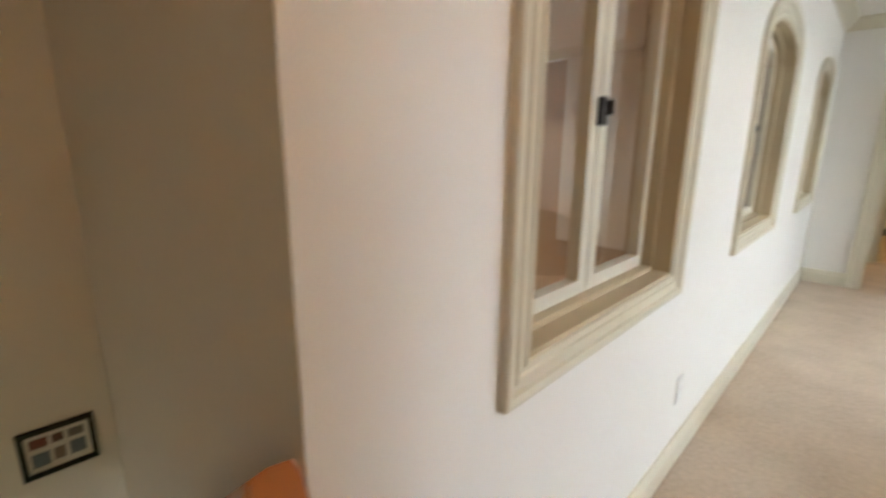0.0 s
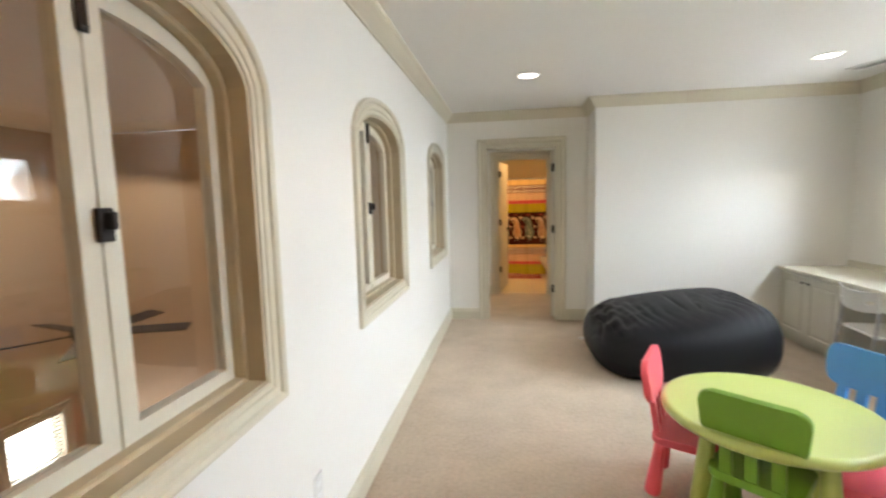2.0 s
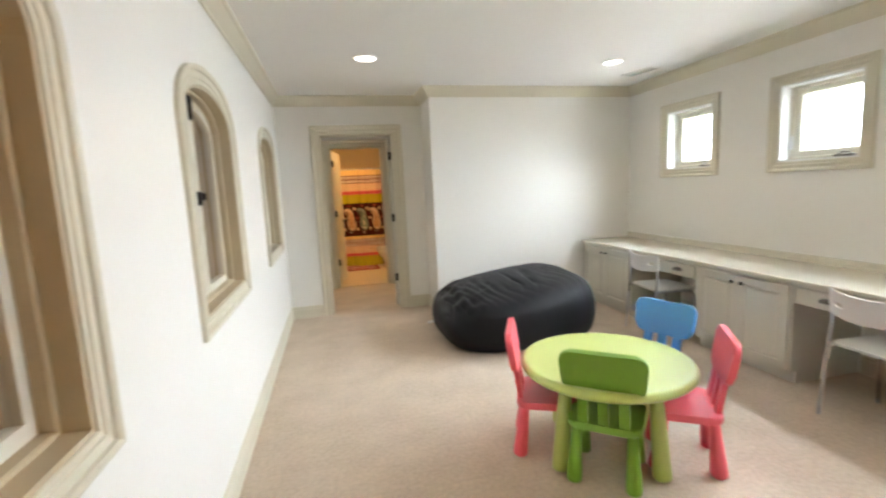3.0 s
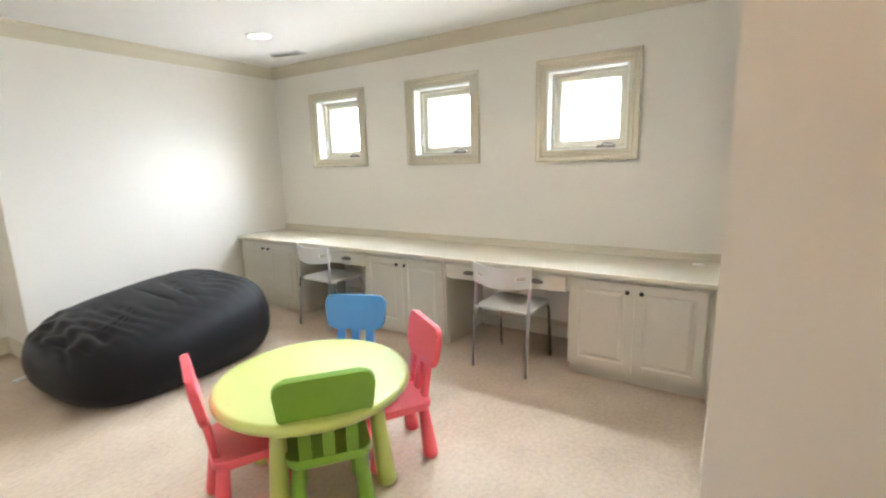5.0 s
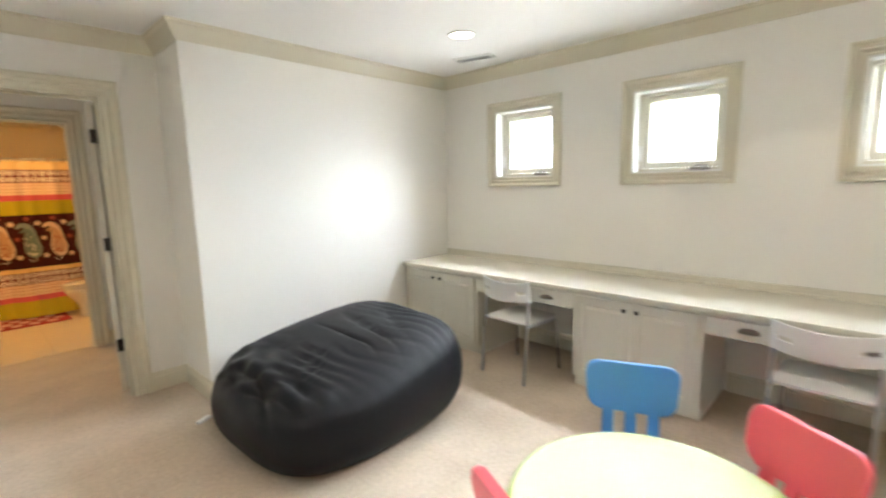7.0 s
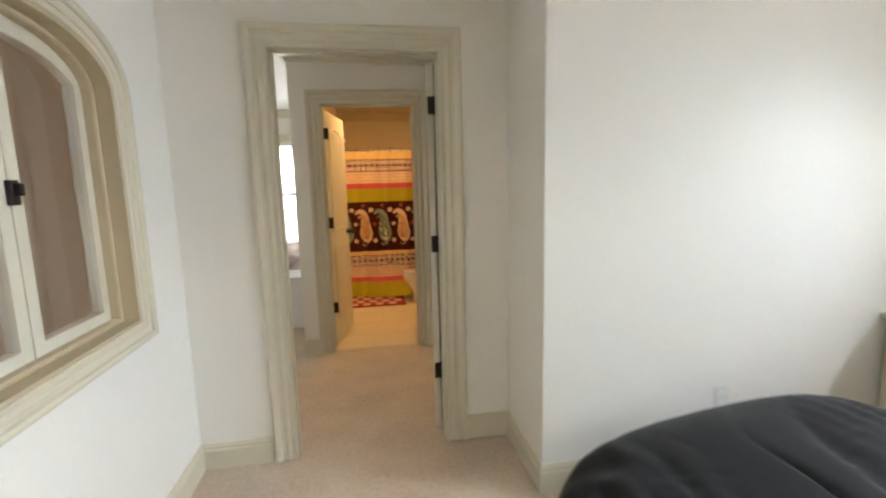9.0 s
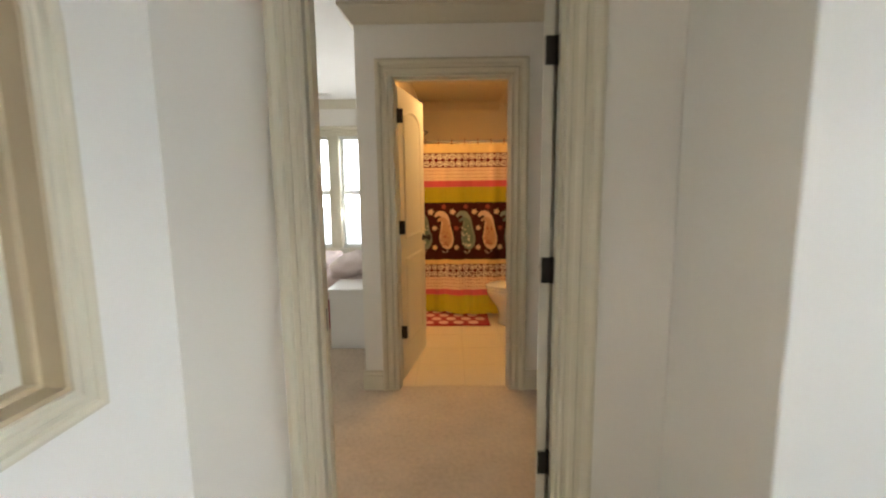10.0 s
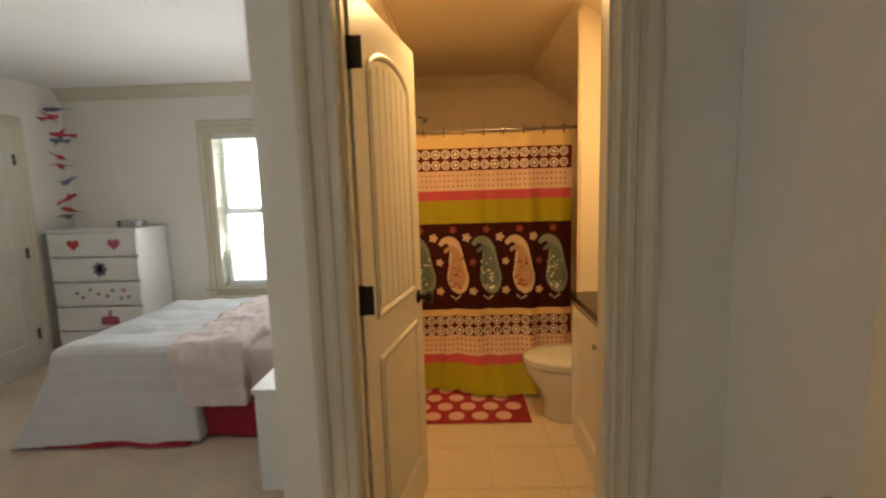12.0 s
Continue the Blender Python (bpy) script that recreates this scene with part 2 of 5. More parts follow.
def wall_mesh(bm, place, u0, u1, z0, z1, thick, holes):
    """A wall with openings (u0, u1, z0, z1, rise); rise > 0 arches the head. It goes thick behind its face."""
    def slab(a, b, c, d):
        prism(bm, [(a, c), (b, c), (b, d), (a, d)], place, -thick, 0)
    at = u0
    for a, b, c, d, rise in sorted(holes):
        slab(at, a, z0, z1)
        if c > z0:
            slab(a, b, z0, c)
        if rise:
            arc = arch(a, b, d, rise, 20)
            for p, q in zip(arc, arc[1:]):
                prism(bm, [p, q, (q[0], z1), (p[0], z1)], place, -thick, 0)
        else:
            slab(a, b, d, z1)
        at = b
    slab(at, u1, z0, z1)
    bmesh.ops.remove_doubles(bm, verts=bm.verts, dist=0.0002)
    return bm


def arch(a, b, spring, rise, n):
    """A flattened arch from a to b: tight haunches, low crown."""
    c, w = (a + b) / 2, (b - a) / 2
    out = []
    for i in range(n + 1):
        th = math.pi * (1 - i / n)
        x, y = math.cos(th), math.sin(th)
        out.append((c + w * (abs(x) ** 0.92) * (1 if x > 0 else -1), spring + rise * abs(y) ** 0.92))
    return out


def setting(name, bm, mat, label, category="wall", smooth=False):
    return tagged(part(name, bm, mat, smooth=smooth), label, category, kind="structure")


# ---- plan, in metres ----
XR, YN, YD, YJ, XJ, ZC = 4.000, 0.943, 5.751, 5.252, 1.606, 2.446
XN, YS = 1.560, 0.242
DL, DR, ZD = 0.465, 1.256, 2.03
YB, BL, BR, HW = 7.236, 0.552, 1.280, 0.320
GX, GZ = -5.2, -2.95          # great room
YBACK = -1.7

# ---- playroom shell ----
W_Y = (1.150, 2.930, 4.900)
W_HALF, W_BOT, W_SPRING, W_RISE = 0.4235, 0.900, 1.735, 0.185
setting("wall_left", wall_mesh(bmesh.new(), on_x(0, 1), YS, YD, 0, ZC, 0.16, [(y - W_HALF, y + W_HALF, W_BOT, W_SPRING, W_RISE) for y in W_Y]), PAINT,
        "off-white painted wall with three arched interior windows")
setting("wall_right", wall_mesh(bmesh.new(), on_x(XR, -1), YN - 0.12, YJ, 0, ZC, 0.22, [(y - 0.2905, y + 0.2905, 1.4745, 2.0555, 0) for y in (4.335, 3.099, 1.869)]), PAINT,
        "cream painted outside wall with three small windows")
setting("wall_far", wall_mesh(bmesh.new(), on_y(YD, -1), -0.16, 2.3, 0, ZC, 0.12, [(DL - 0.02, DR + 0.02, 0, ZD + 0.02, 0)]), PAINT,
        "off-white painted wall with a doorway")
bm = bmesh.new()
box(bm, XJ, XR + 0.22, YJ, YD - 0.001, 0, ZC)
setting("wall_jog", bm, PAINT, "off-white painted wall stepping into the room")
bm = bmesh.new()
box(bm, XN, XR, YN - 0.12, YN, 0, ZC)
box(bm, XN, XN + 0.12, YBACK, YN - 0.12, 0, ZC)
setting("wall_near", bm, PAINT, "off-white painted wall ending at the hall corner")
setting("wall_back", boxed(-1.45, XN + 0.12, YBACK - 0.12, YBACK, -3, ZC), STAIRTAN, "plain tan wall behind the stair landing")
setting("wall_stair", boxed(-1.45, -0.16, YS, YS + 0.13, -2.95, ZC), PAINT, "off-white painted stairwell wall")
setting("wall_stair_end", boxed(-1.57, -1.45, YBACK - 0.12, YS + 0.13, -2.95, ZC), PAINT, "off-white painted wall at the end of the stairwell")
setting("floor", boxed(-0.02, XR + 0.1, YBACK, YD + 0.06, -0.25, 0), CARPET, "beige cut-pile carpet", "floor")
setting("ceiling", boxed(-1.45, XR + 0.2, YBACK, YD + 0.06, ZC, ZC + 0.15), CEIL, "flat white painted ceiling", "ceiling")

bm = bmesh.new()
sweep(bm, [(0, YS), (0, YD), (XJ, YD), (XJ, YJ), (XR, YJ), (XR, YN), (XN, YN), (XN, YBACK)], CROWN, flat(ZC))
setting("crown_moulding", bm, TRIM, "greige painted crown moulding", "trim")
bm = bmesh.new()
sweep(bm, [(-0.16, YS), (0, YS), (0, YD), (DL - 0.112, YD)], BASE, flat(0))
sweep(bm, [(DR + 0.112, YD), (XJ, YD), (XJ, YJ), (3.40, YJ)], BASE, flat(0))
sweep(bm, [(3.36, YN), (XN, YN), (XN, YBACK)], BASE, flat(0))
sweep(bm, [(XR, 4.35), (XR, 3.54)], BASE, flat(0))
sweep(bm, [(XR, 2.70), (XR, 1.80)], BASE, flat(0))
setting("baseboard", bm, TRIM, "greige painted baseboard", "trim")


def ring(a, b, c, d):
    return [(a, c), (a, d), (b, d), (b, c)]


# ---- arched interior windows ----
def arched_window(index, yc):
    w = thing("window_%d" % index, "arched interior casement window with greige casing and dark latch", "window", kind="structure")
    P = on_x(0, 1)
    a, b = yc - W_HALF, yc + W_HALF
    path = [(a, W_BOT)] + arch(a, b, W_SPRING, W_RISE, 20) + [(b, W_BOT)]
    prof = [(o * 0.80, h * 0.80) for o, h in CASING]
    part("casing", casing_mesh(path, lambda u, v, h: P(u, v if v > W_BOT else W_BOT + (v - W_BOT) * 0.87, h), True, prof), TRIM, w)
    # lining of the opening and the stepped stool
    bm = bmesh.new()
    lin = [(-0.002, -0.155), (-0.002, 0.004), (0.013, 0.004), (0.013, -0.155)]
    sweep(bm, path, [(o, h) for o, h in lin], P, closed=True)
    part("reveal", bm, SHADED_TRIM, w)
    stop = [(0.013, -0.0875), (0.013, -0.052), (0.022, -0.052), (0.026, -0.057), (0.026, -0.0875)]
    part("stop_bead", sweep(bmesh.new(), path, stop, P, closed=True), SHADED_TRIM, w)
    bm = bmesh.new()
    box(bm, -0.086, -0.060, a + 0.014, b - 0.014, W_BOT + 0.003, W_BOT + 0.020, 0.004)
    box(bm, -0.060, -0.018, a + 0.014, b - 0.014, W_BOT + 0.003, W_BOT + 0.008, 0.002)
    part("stool", bm, SHADED_TRIM, w)
    # stop and two sashes
    for s in (-1, 1):
        u0, u1 = (a + 0.016, yc - 0.003) if s < 0 else (yc + 0.003, b - 0.016)
        t = 0.045
        top = lambda u: arch_z(u, a + 0.016, b - 0.016)
        us = [u0 + (u1 - u0) * i / 12 for i in range(13)]
        outer = [(u0, W_BOT + 0.004)] + [(u, top(u) - 0.002) for u in us] + [(u1, W_BOT + 0.004)]
        ui = [u0 + t + (u1 - u0 - 2 * t) * i / 12 for i in range(13)]
        inner = [(u0 + t, W_BOT + 0.004 + 0.060)] + [(u, top(u) - 0.058) for u in ui] + [(u1 - t, W_BOT + 0.004 + 0.060)]
        bm = bmesh.new()
        n = len(outer)
        q = [[bm.verts.new(P(u, v, h)) for u, v in o] for o, h in ((outer, -0.088), (inner, -0.088), (inner, -0.125), (outer, -0.125))]
        for r0, r1 in zip(q, q[1:] + q[:1]):
            for i in range(n):
                bm.faces.new((r0[i], r0[(i + 1) % n], r1[(i + 1) % n], r1[i]))
        sash = part("sash", bm, SASHPAINT, w)
        bm = bmesh.new()
        bead = [(-0.008, -0.1), (-0.008, -0.094), (0.0, -0.089), (0.001, -0.1)]
        sweep(bm, inner, bead, P, closed=True)
        part("glazing_bead", bm, SASHPAINT, sash)
        bm = bmesh.new()
        prism(bm, [(u, v) for u, v in inner], P, -0.110, -0.107)
        pane = part("pane", bm, GLASS, sash)
        pane.visible_shadow = False
    bm = bmesh.new()
    box(bm, -0.088, -0.072, yc - 0.016, yc + 0.020, 1.37, 1.44, 0.004)
    box(bm, -0.076, -0.052, yc - 0.004, yc + 0.010, 1.395, 1.432, 0.004)
    part("latch", bm, BRONZE, w, "dark bronze latch")
    bm = bmesh.new()
    zt = W_SPRING + W_RISE
    box(bm, -0.088, -0.076, yc - 0.011, yc + 0.011, zt - 0.14, zt - 0.025, 0.003)
    cyl(bm, (-0.074, yc, zt - 0.13), (-0.074, yc, zt - 0.02), 0.005)
    part("bolt", bm, BRONZE, w, "dark bronze surface bolt")


def arch_z(u, a, b):
    pts = arch(a, b, W_SPRING, W_RISE - 0.016, 40)
    for p, q in zip(pts, pts[1:]):
        if p[0] <= u <= q[0] + 1e-9:
            return p[1] + (q[1] - p[1]) * (u - p[0]) / max(1e-9, q[0] - p[0])
    return W_SPRING


def casing_mesh(path, place, closed=True, profile=None):
    """Casing round an opening whose path runs clockwise as seen in (u, v)."""
    prof = [(-o, h) for o, h in (profile or CASING)]
    return sweep(bmesh.new(), path, prof, place, closed)


for i, y in enumerate(W_Y):
    arched_window(i + 1, y)


# ---- small square windows over the desk ----
def square_window(index, yc):
    w = thing("window_%d" % index, "small square casement window with greige casing, bright sky outside", "window", kind="structure")
    P = on_x(XR, -1)
    a, b, c, d = yc - 0.2905, yc + 0.2905, 1.4745, 2.0555
    prof = [(o * 0.727, h) for o, h in CASING]
    part("casing", casing_mesh(ring(a, b, c, d), P, True, prof), TRIM, w)
    part("reveal", sweep(bmesh.new(), ring(a, b, c, d), [(0.001, -0.2), (0.001, 0.006), (0.012, 0.006), (0.012, -0.2)], P, True), VINYL, w)
    fr = [(0.012, -0.19), (0.012, -0.09), (0.030, -0.09), (0.034, -0.10), (0.034, -0.19)]
    part("window_frame", sweep(bmesh.new(), ring(a, b, c, d), fr, P, True), SASHPAINT, w)
    sash = part("sash", sweep(bmesh.new(), ring(a, b, c, d), [(0.036, -0.175), (0.036, -0.112), (0.072, -0.108), (0.082, -0.12), (0.082, -0.175)], P, True), SASHPAINT, w)
    p = part("pane", prism(bmesh.new(), [(a + 0.07, c + 0.07), (b - 0.07, c + 0.07), (b - 0.07, d - 0.07), (a + 0.07, d - 0.07)], P, -0.15, -0.146), GLASS, sash)
    p.visible_shadow = False
    bm = bmesh.new()
    box(bm, XR + 0.062, XR + 0.09, yc - 0.20, yc - 0.07, c + 0.013, c + 0.032, 0.005)
    tube(bm, [(XR + 0.07, yc - 0.10, c + 0.030), (XR + 0.055, yc - 0.13, c + 0.046), (XR + 0.05, yc - 0.19, c + 0.040)], 0.006)
    part("crank", bm, PEWTER, w, "grey metal crank handle")
    bm = bmesh.new()
    box(bm, XR + 0.082, XR + 0.10, b - 0.035, b - 0.02, c + 0.09, c + 0.20, 0.003)
    box(bm, XR + 0.070, XR + 0.086, b - 0.032, b - 0.022, c + 0.10, c + 0.15, 0.003)
    part("lock_lever", bm, VINYL, w, "white sash lock lever")


for i, y in enumerate((4.335, 3.099, 1.869)):
    square_window(i + 4, y)


# ---- doors ----
def lathe_knob(bm, at, axis):
    q = Vector(axis).to_track_quat("Z", "Y").to_matrix().to_4x4()
    lathe(bm, [(0.030, 0), (0.030, 0.006), (0.014, 0.012), (0.011, 0.030), (0.024, 0.042), (0.029, 0.054), (0.024, 0.064), (0.008, 0.068)], 20, Matrix.Translation(at) @ q)
    return bm


def door_slab(parent, w, h, t):
    """A moulded two-panel door, arched upper panel with plank grooves. It stands in x from 0 to w, y from 0 to t."""
    slab = part("slab", boxed(0, w, 0, t, 0.012, h, 0.002, 1), DOORPAINT, parent)
    m = 0.115
    bead = [(-0.004, -0.002), (-0.004, 0.004), (0.006, 0.009), (0.016, 0.005), (0.022, -0.002)]
    up = [(m, 1.0)] + [(u, v) for u, v in arch_general(m, w - m, h - 0.22, 0.10, 14)] + [(w - m, 1.0)]
    low = ring(m, w - m, 0.22, 0.86)
    for face, s in ((t, 1), (0.0, -1)):
        P = on_y(face, s)
        bm = bmesh.new()
        sweep(bm, up, bead, P, True)
        sweep(bm, low, bead, P, True)
        n = 6
        for i in range(n):
            a = m + 0.032 + (w - 2 * m - 0.064) * i / n
            b = m + 0.032 + (w - 2 * m - 0.064) * (i + 1) / n - 0.006
            za = h - 0.22 + 0.10 * math.sin(math.acos(max(-1, min(1, (a + b - w) / (w - 2 * m))))) - 0.05
            box(bm, a, b, min(face, face + s * 0.003), max(face, face + s * 0.003), 1.035, za)
        box(bm, m + 0.035, w - m - 0.035, min(face, face + s * 0.004), max(face, face + s * 0.004), 0.255, 0.825, 0.0015, 1)
        part("panel", bm, DOORPAINT, slab)
    return slab


def arch_general(a, b, spring, rise, n):
    c, w = (a + b) / 2, (b - a) / 2
    return [(c - w * math.cos(math.pi * i / n), spring + rise * math.sin(math.pi * i / n)) for i in range(n + 1)]


def doorway(index, u0, u1, y0, y1, label, far_casing=True):
    d = thing("door_%d" % index, label, "door", kind="structure")
    path = [(u0, 0.0), (u0, ZD), (u1, ZD), (u1, 0.0)]
    part("casing", casing_mesh(path, on_y(y0, -1), False), TRIM, d)
    if far_casing:
        part("casing", casing_mesh(path, on_y(y1, 1), False), TRIM, d)
    bm = bmesh.new()
    lining = [(-0.018, -0.003), (-0.018, y1 - y0 + 0.003), (0.0, y1 - y0 + 0.003), (0.0, -0.003)]
    sweep(bm, path, lining, lambda u, v, h: Vector((u, y0 + h, v)), False)
    stop = [(0.0, 0.03), (0.0, 0.062), (0.011, 0.062), (0.011, 0.03)]
    sweep(bm, path, stop, lambda u, v, h: Vector((u, y0 + h, v)), False)
    part("jamb", bm, TRIM, d)
    return d


def hinge_mesh(z):
    bm = bmesh.new()
    box(bm, -0.001, 0.0015, -0.036, 0.0, z - 0.045, z + 0.045)
    cyl(bm, (0, 0.004, z - 0.046), (0, 0.004, z + 0.046), 0.0065, n=10)
    return bm


def open_leaf(d, hinge, angle, w, flip, knob_sides=(0, 1)):
    """A leaf on its hinge, swung by angle from +x; flip puts its thickness on the other side."""
    leaf = part("leaf", boxed(0, 0.001, 0, 0.001, 0.02, 0.021), DOORPAINT, d)
    leaf.matrix_world = pose(hinge[0], hinge[1], 0, 0, 0, angle)
    t = 0.035
    slab = door_slab(leaf, w, 2.012, t)
    if flip:
        slab.matrix_local = Matrix.Translation((0, -t, 0))
    off = -t if flip else 0
    for s in (0, 1):
        bm = bmesh.new()
        lathe_knob(bm, (w - 0.065, off + (t if s else 0), 0.955), (0, 1 if s else -1, 0))
        part("knob", bm, BRONZE, leaf, "dark bronze door knob", True)
    return leaf, off


d1 = doorway(1, DL, DR, YD, YD + 0.12, "open greige panelled door in a moulded casing")
leaf1, off1 = open_leaf(d1, (DR - 0.012, YD + 0.126), 73.5, 0.775, False)
for z in (0.355, 1.075, 1.80):
    bm = bmesh.new()
    box(bm, DR - 0.003, DR + 0.0005, YD + 0.062, YD + 0.118, z - 0.045, z + 0.045)
    cyl(bm, (DR - 0.007, YD + 0.126, z - 0.047), (DR - 0.007, YD + 0.126, z + 0.047), 0.007, n=12)
    box(bm, DR - 0.0145, DR - 0.0005, YD + 0.122, YD + 0.127, z - 0.045, z + 0.045)
    box(bm, DR - 0.042, DR - 0.0085, YD + 0.1185, YD + 0.1225, z - 0.045, z + 0.045)
    part("hinge", bm, BRONZE, d1, "dark bronze hinge")
part("strike_plate", boxed(DL - 0.001, DL + 0.003, YD + 0.07, YD + 0.10, 0.87, 0.95), BRONZE, d1, "dark strike plate")

d2 = doorway(2, BL, BR, YB, YB + 0.12, "open cream panelled bathroom door in a moulded casing")
leaf2, off2 = open_leaf(d2, (BL + 0.012, YB + 0.125), 79.5, 0.685, False)
for z in (0.36, 1.09, 1.82):
    bm = bmesh.new()
    box(bm, BL - 0.0005, BL + 0.003, YB + 0.062, YB + 0.118, z - 0.045, z + 0.045)
    cyl(bm, (BL + 0.007, YB + 0.124, z - 0.047), (BL + 0.007, YB + 0.124, z + 0.047), 0.007, n=12)
    box(bm, BL + 0.008, BL + 0.045, YB + 0.117, YB + 0.121, z - 0.045, z + 0.045)
    part("hinge", bm, BRONZE, d2, "dark bronze hinge")

# ---- hall, bedroom and bathroom shell ----
BX0, BY1 = -2.80, 10.25
bm = bmesh.new()
wall_mesh(bm, on_y(YB, -1), HW, 1.60, 0, ZC, 0.12, [(BL - 0.018, BR + 0.018, 0, ZD + 0.018, 0)])
setting("wall_bathroom", bm, PAINT, "off-white painted wall with the bathroom doorway")
setting("wall_hall", boxed(1.60, 1.72, YD + 0.121, YB + 0.119, 0, ZC), PAINT, "off-white painted hall wall beside the open door")
setting("wall_partition", boxed(HW, HW + 0.12, YB + 0.121, BY1 - 0.001, 0, ZC), PAINT, "off-white painted partition beside the bed")
BW = [(-1.415, -0.655, 0.55, 2.02, 0), (-0.545, 0.215, 0.55, 2.02, 0)]
setting("wall_bedroom_far", wall_mesh(bmesh.new(), on_y(BY1, -1), BX0 - 0.12, HW + 0.12, 0, ZC, 0.18, BW), PAINT, "cream bedroom wall with a wide sash window")
setting("wall_bedroom_left", wall_mesh(bmesh.new(), on_x(BX0, 1), YD + 0.121, BY1, 0, ZC, 0.12, []), PAINT, "cream bedroom wall with double closet doors")
setting("wall_bedroom_near", boxed(BX0, -0.16, YD, YD + 0.12, 0, ZC), PAINT, "plain cream bedroom wall")
setting("floor_bedroom", boxed(BX0, 1.60, YD + 0.06, YB + 0.06, -0.25, 0), CARPET, "beige cut-pile carpet", "floor")
setting("floor_bedroom_2", boxed(BX0, HW + 0.02, YB + 0.06, BY1 + 0.05, -0.25, 0), CARPET, "beige cut-pile carpet", "floor")
setting("ceiling_bedroom", boxed(BX0 - 0.1, 1.72, YD + 0.06, BY1 + 0.1, ZC, ZC + 0.15), CEIL, "flat white painted ceiling", "ceiling")
bm = bmesh.new()
sweep(bm, [(-0.16, YD + 0.12), (BX0, YD + 0.12)][::-1], [(-o, h) for o, h in CROWN], flat(ZC))
sweep(bm, [(BX0, BY1), (HW, BY1), (HW, YB), (1.60, YB), (1.60, YD + 0.12), (BX0, YD + 0.12)], CROWN, flat(ZC))
setting("crown_moulding_bedroom", bm, TRIM, "greige painted crown moulding", "trim")
bm = bmesh.new()
sweep(bm, [(BX0, BY1), (HW, BY1), (HW, YB), (BL - 0.112, YB)], BASE, flat(0))
sweep(bm, [(BR + 0.112, YB), (1.60, YB), (1.60, YD + 0.12), (DR + 0.112, YD + 0.12)], BASE, flat(0))
sweep(bm, [(DL - 0.112, YD + 0.12), (BX0, YD + 0.12), (BX0, 8.32)], BASE, flat(0))
setting("baseboard_bedroom", bm, TRIM, "greige painted baseboard", "trim")

TX1, TY1 = 2.15, 10.00
setting("wall_bath_back", boxed(HW + 0.12, TX1 + 0.12, TY1, TY1 + 0.12, 0, ZC), BATHPAINT, "cream bathroom wall above the tub")
setting("wall_bath_right", boxed(TX1, TX1 + 0.12, YB + 0.12, TY1, 0, ZC), BATHPAINT, "cream bathroom side wall")
setting("wall_bath_front", boxed(1.601, TX1 + 0.12, YB + 0.001, YB + 0.119, 0, ZC), BATHPAINT, "cream bathroom wall beside the door")
setting("wall_bath_left", boxed(HW + 0.121, HW + 0.132, YB + 0.121, TY1, 0, ZC), BATHPAINT, "cream bathroom wall behind the door")
setting("wall_bath_stub", boxed(1.53, TX1 - 0.001, 8.47, 8.55, 0, 2.40), BATHPAINT, "short cream wall between vanity and toilet")
bm = bmesh.new()
box(bm, HW + 0.12, 1.50, YB + 0.12, TY1 + 0.1, 2.36, 2.48)
prism(bm, [(1.50, 2.36), (2.20, 1.88), (2.20, 2.48), (1.50, 2.48)], on_y(YB + 0.12, 1), 0, TY1 - YB)
setting("ceiling_bathroom", bm, BATHPAINT, "cream ceiling sloping down to one side", "ceiling")
bm = bmesh.new()
sweep(bm, [(HW + 0.132, TY1), (1.50, TY1)], CROWN, flat(2.36))
sweep(bm, [(HW + 0.132, YB + 0.12), (HW + 0.132, TY1)], CROWN, flat(2.36))
setting("crown_moulding_bath", bm, BATHPAINT, "cream painted crown moulding", "trim")
floor_bath = setting("floor_bath", boxed(HW + 0.1, TX1 + 0.05, YB + 0.06, TY1 + 0.05, -0.25, -0.004), GROUT, "cream square ceramic floor tiles", "floor")
bm = bmesh.new()
box(bm, BL - 0.015, BR + 0.015, YB + 0.045, YB + 0.075, -0.02, 0.006, 0.003)
setting("threshold", bm, TILE, "cream stone threshold strip", "trim")

# ---- great room beyond the arched windows ----
bm = bmesh.new()
wall_mesh(bm, on_x(GX, 1), YS + 0.13, YD + 0.1, GZ, ZC, 0.15, [(4.60, 5.32, -2.55, -1.20, 0)])
setting("wall_great_room_far", bm, TAN, "tall tan wall of the two-storey room")
setting("wall_great_room_end", boxed(GX, -0.16, YD + 0.10, YD + 0.119, GZ, ZC), TAN, "tan end wall of the two-storey room")
setting("wall_great_room_side", boxed(GX - 0.15, -1.57, YS, YS + 0.13, GZ, ZC), TAN, "tan side wall of the two-storey room")
setting("wall_great_room_low", boxed(-0.16, -0.02, YS + 0.13, YD, GZ, -0.001), TAN, "tan wall under the arched windows")
setting("floor_great_room", boxed(GX - 0.15, 0, YBACK - 0.1, YD + 0.1, GZ - 0.2, GZ), WOOD, "brown wooden floor of the room below", "floor")
setting("ceiling_great_room", boxed(GX - 0.15, -0.161, YS, YD + 0.1, ZC + 0.002, ZC + 0.15), CEIL, "white ceiling of the two-storey room", "ceiling")
# ---- playroom fixtures ----
for xc, yc in DOWNLIGHTS:
    d = thing("recessed_light", "lit white recessed ceiling downlight", "ceiling light", "playroom downlights", m=pose(xc, yc, ZC))
    part("trim_ring", lathe(bmesh.new(), [(0.098, 0.001), (0.098, -0.006), (0.088, -0.010), (0.080, -0.006), (0.078, 0.001)], 32), PLATE, d, smooth=True)
    part("lens", lathe(bmesh.new(), [(0.079, 0.0), (0.079, -0.003), (0.04, -0.0045), (0.002, -0.005)], 32), LENS, d, "glowing white lens")


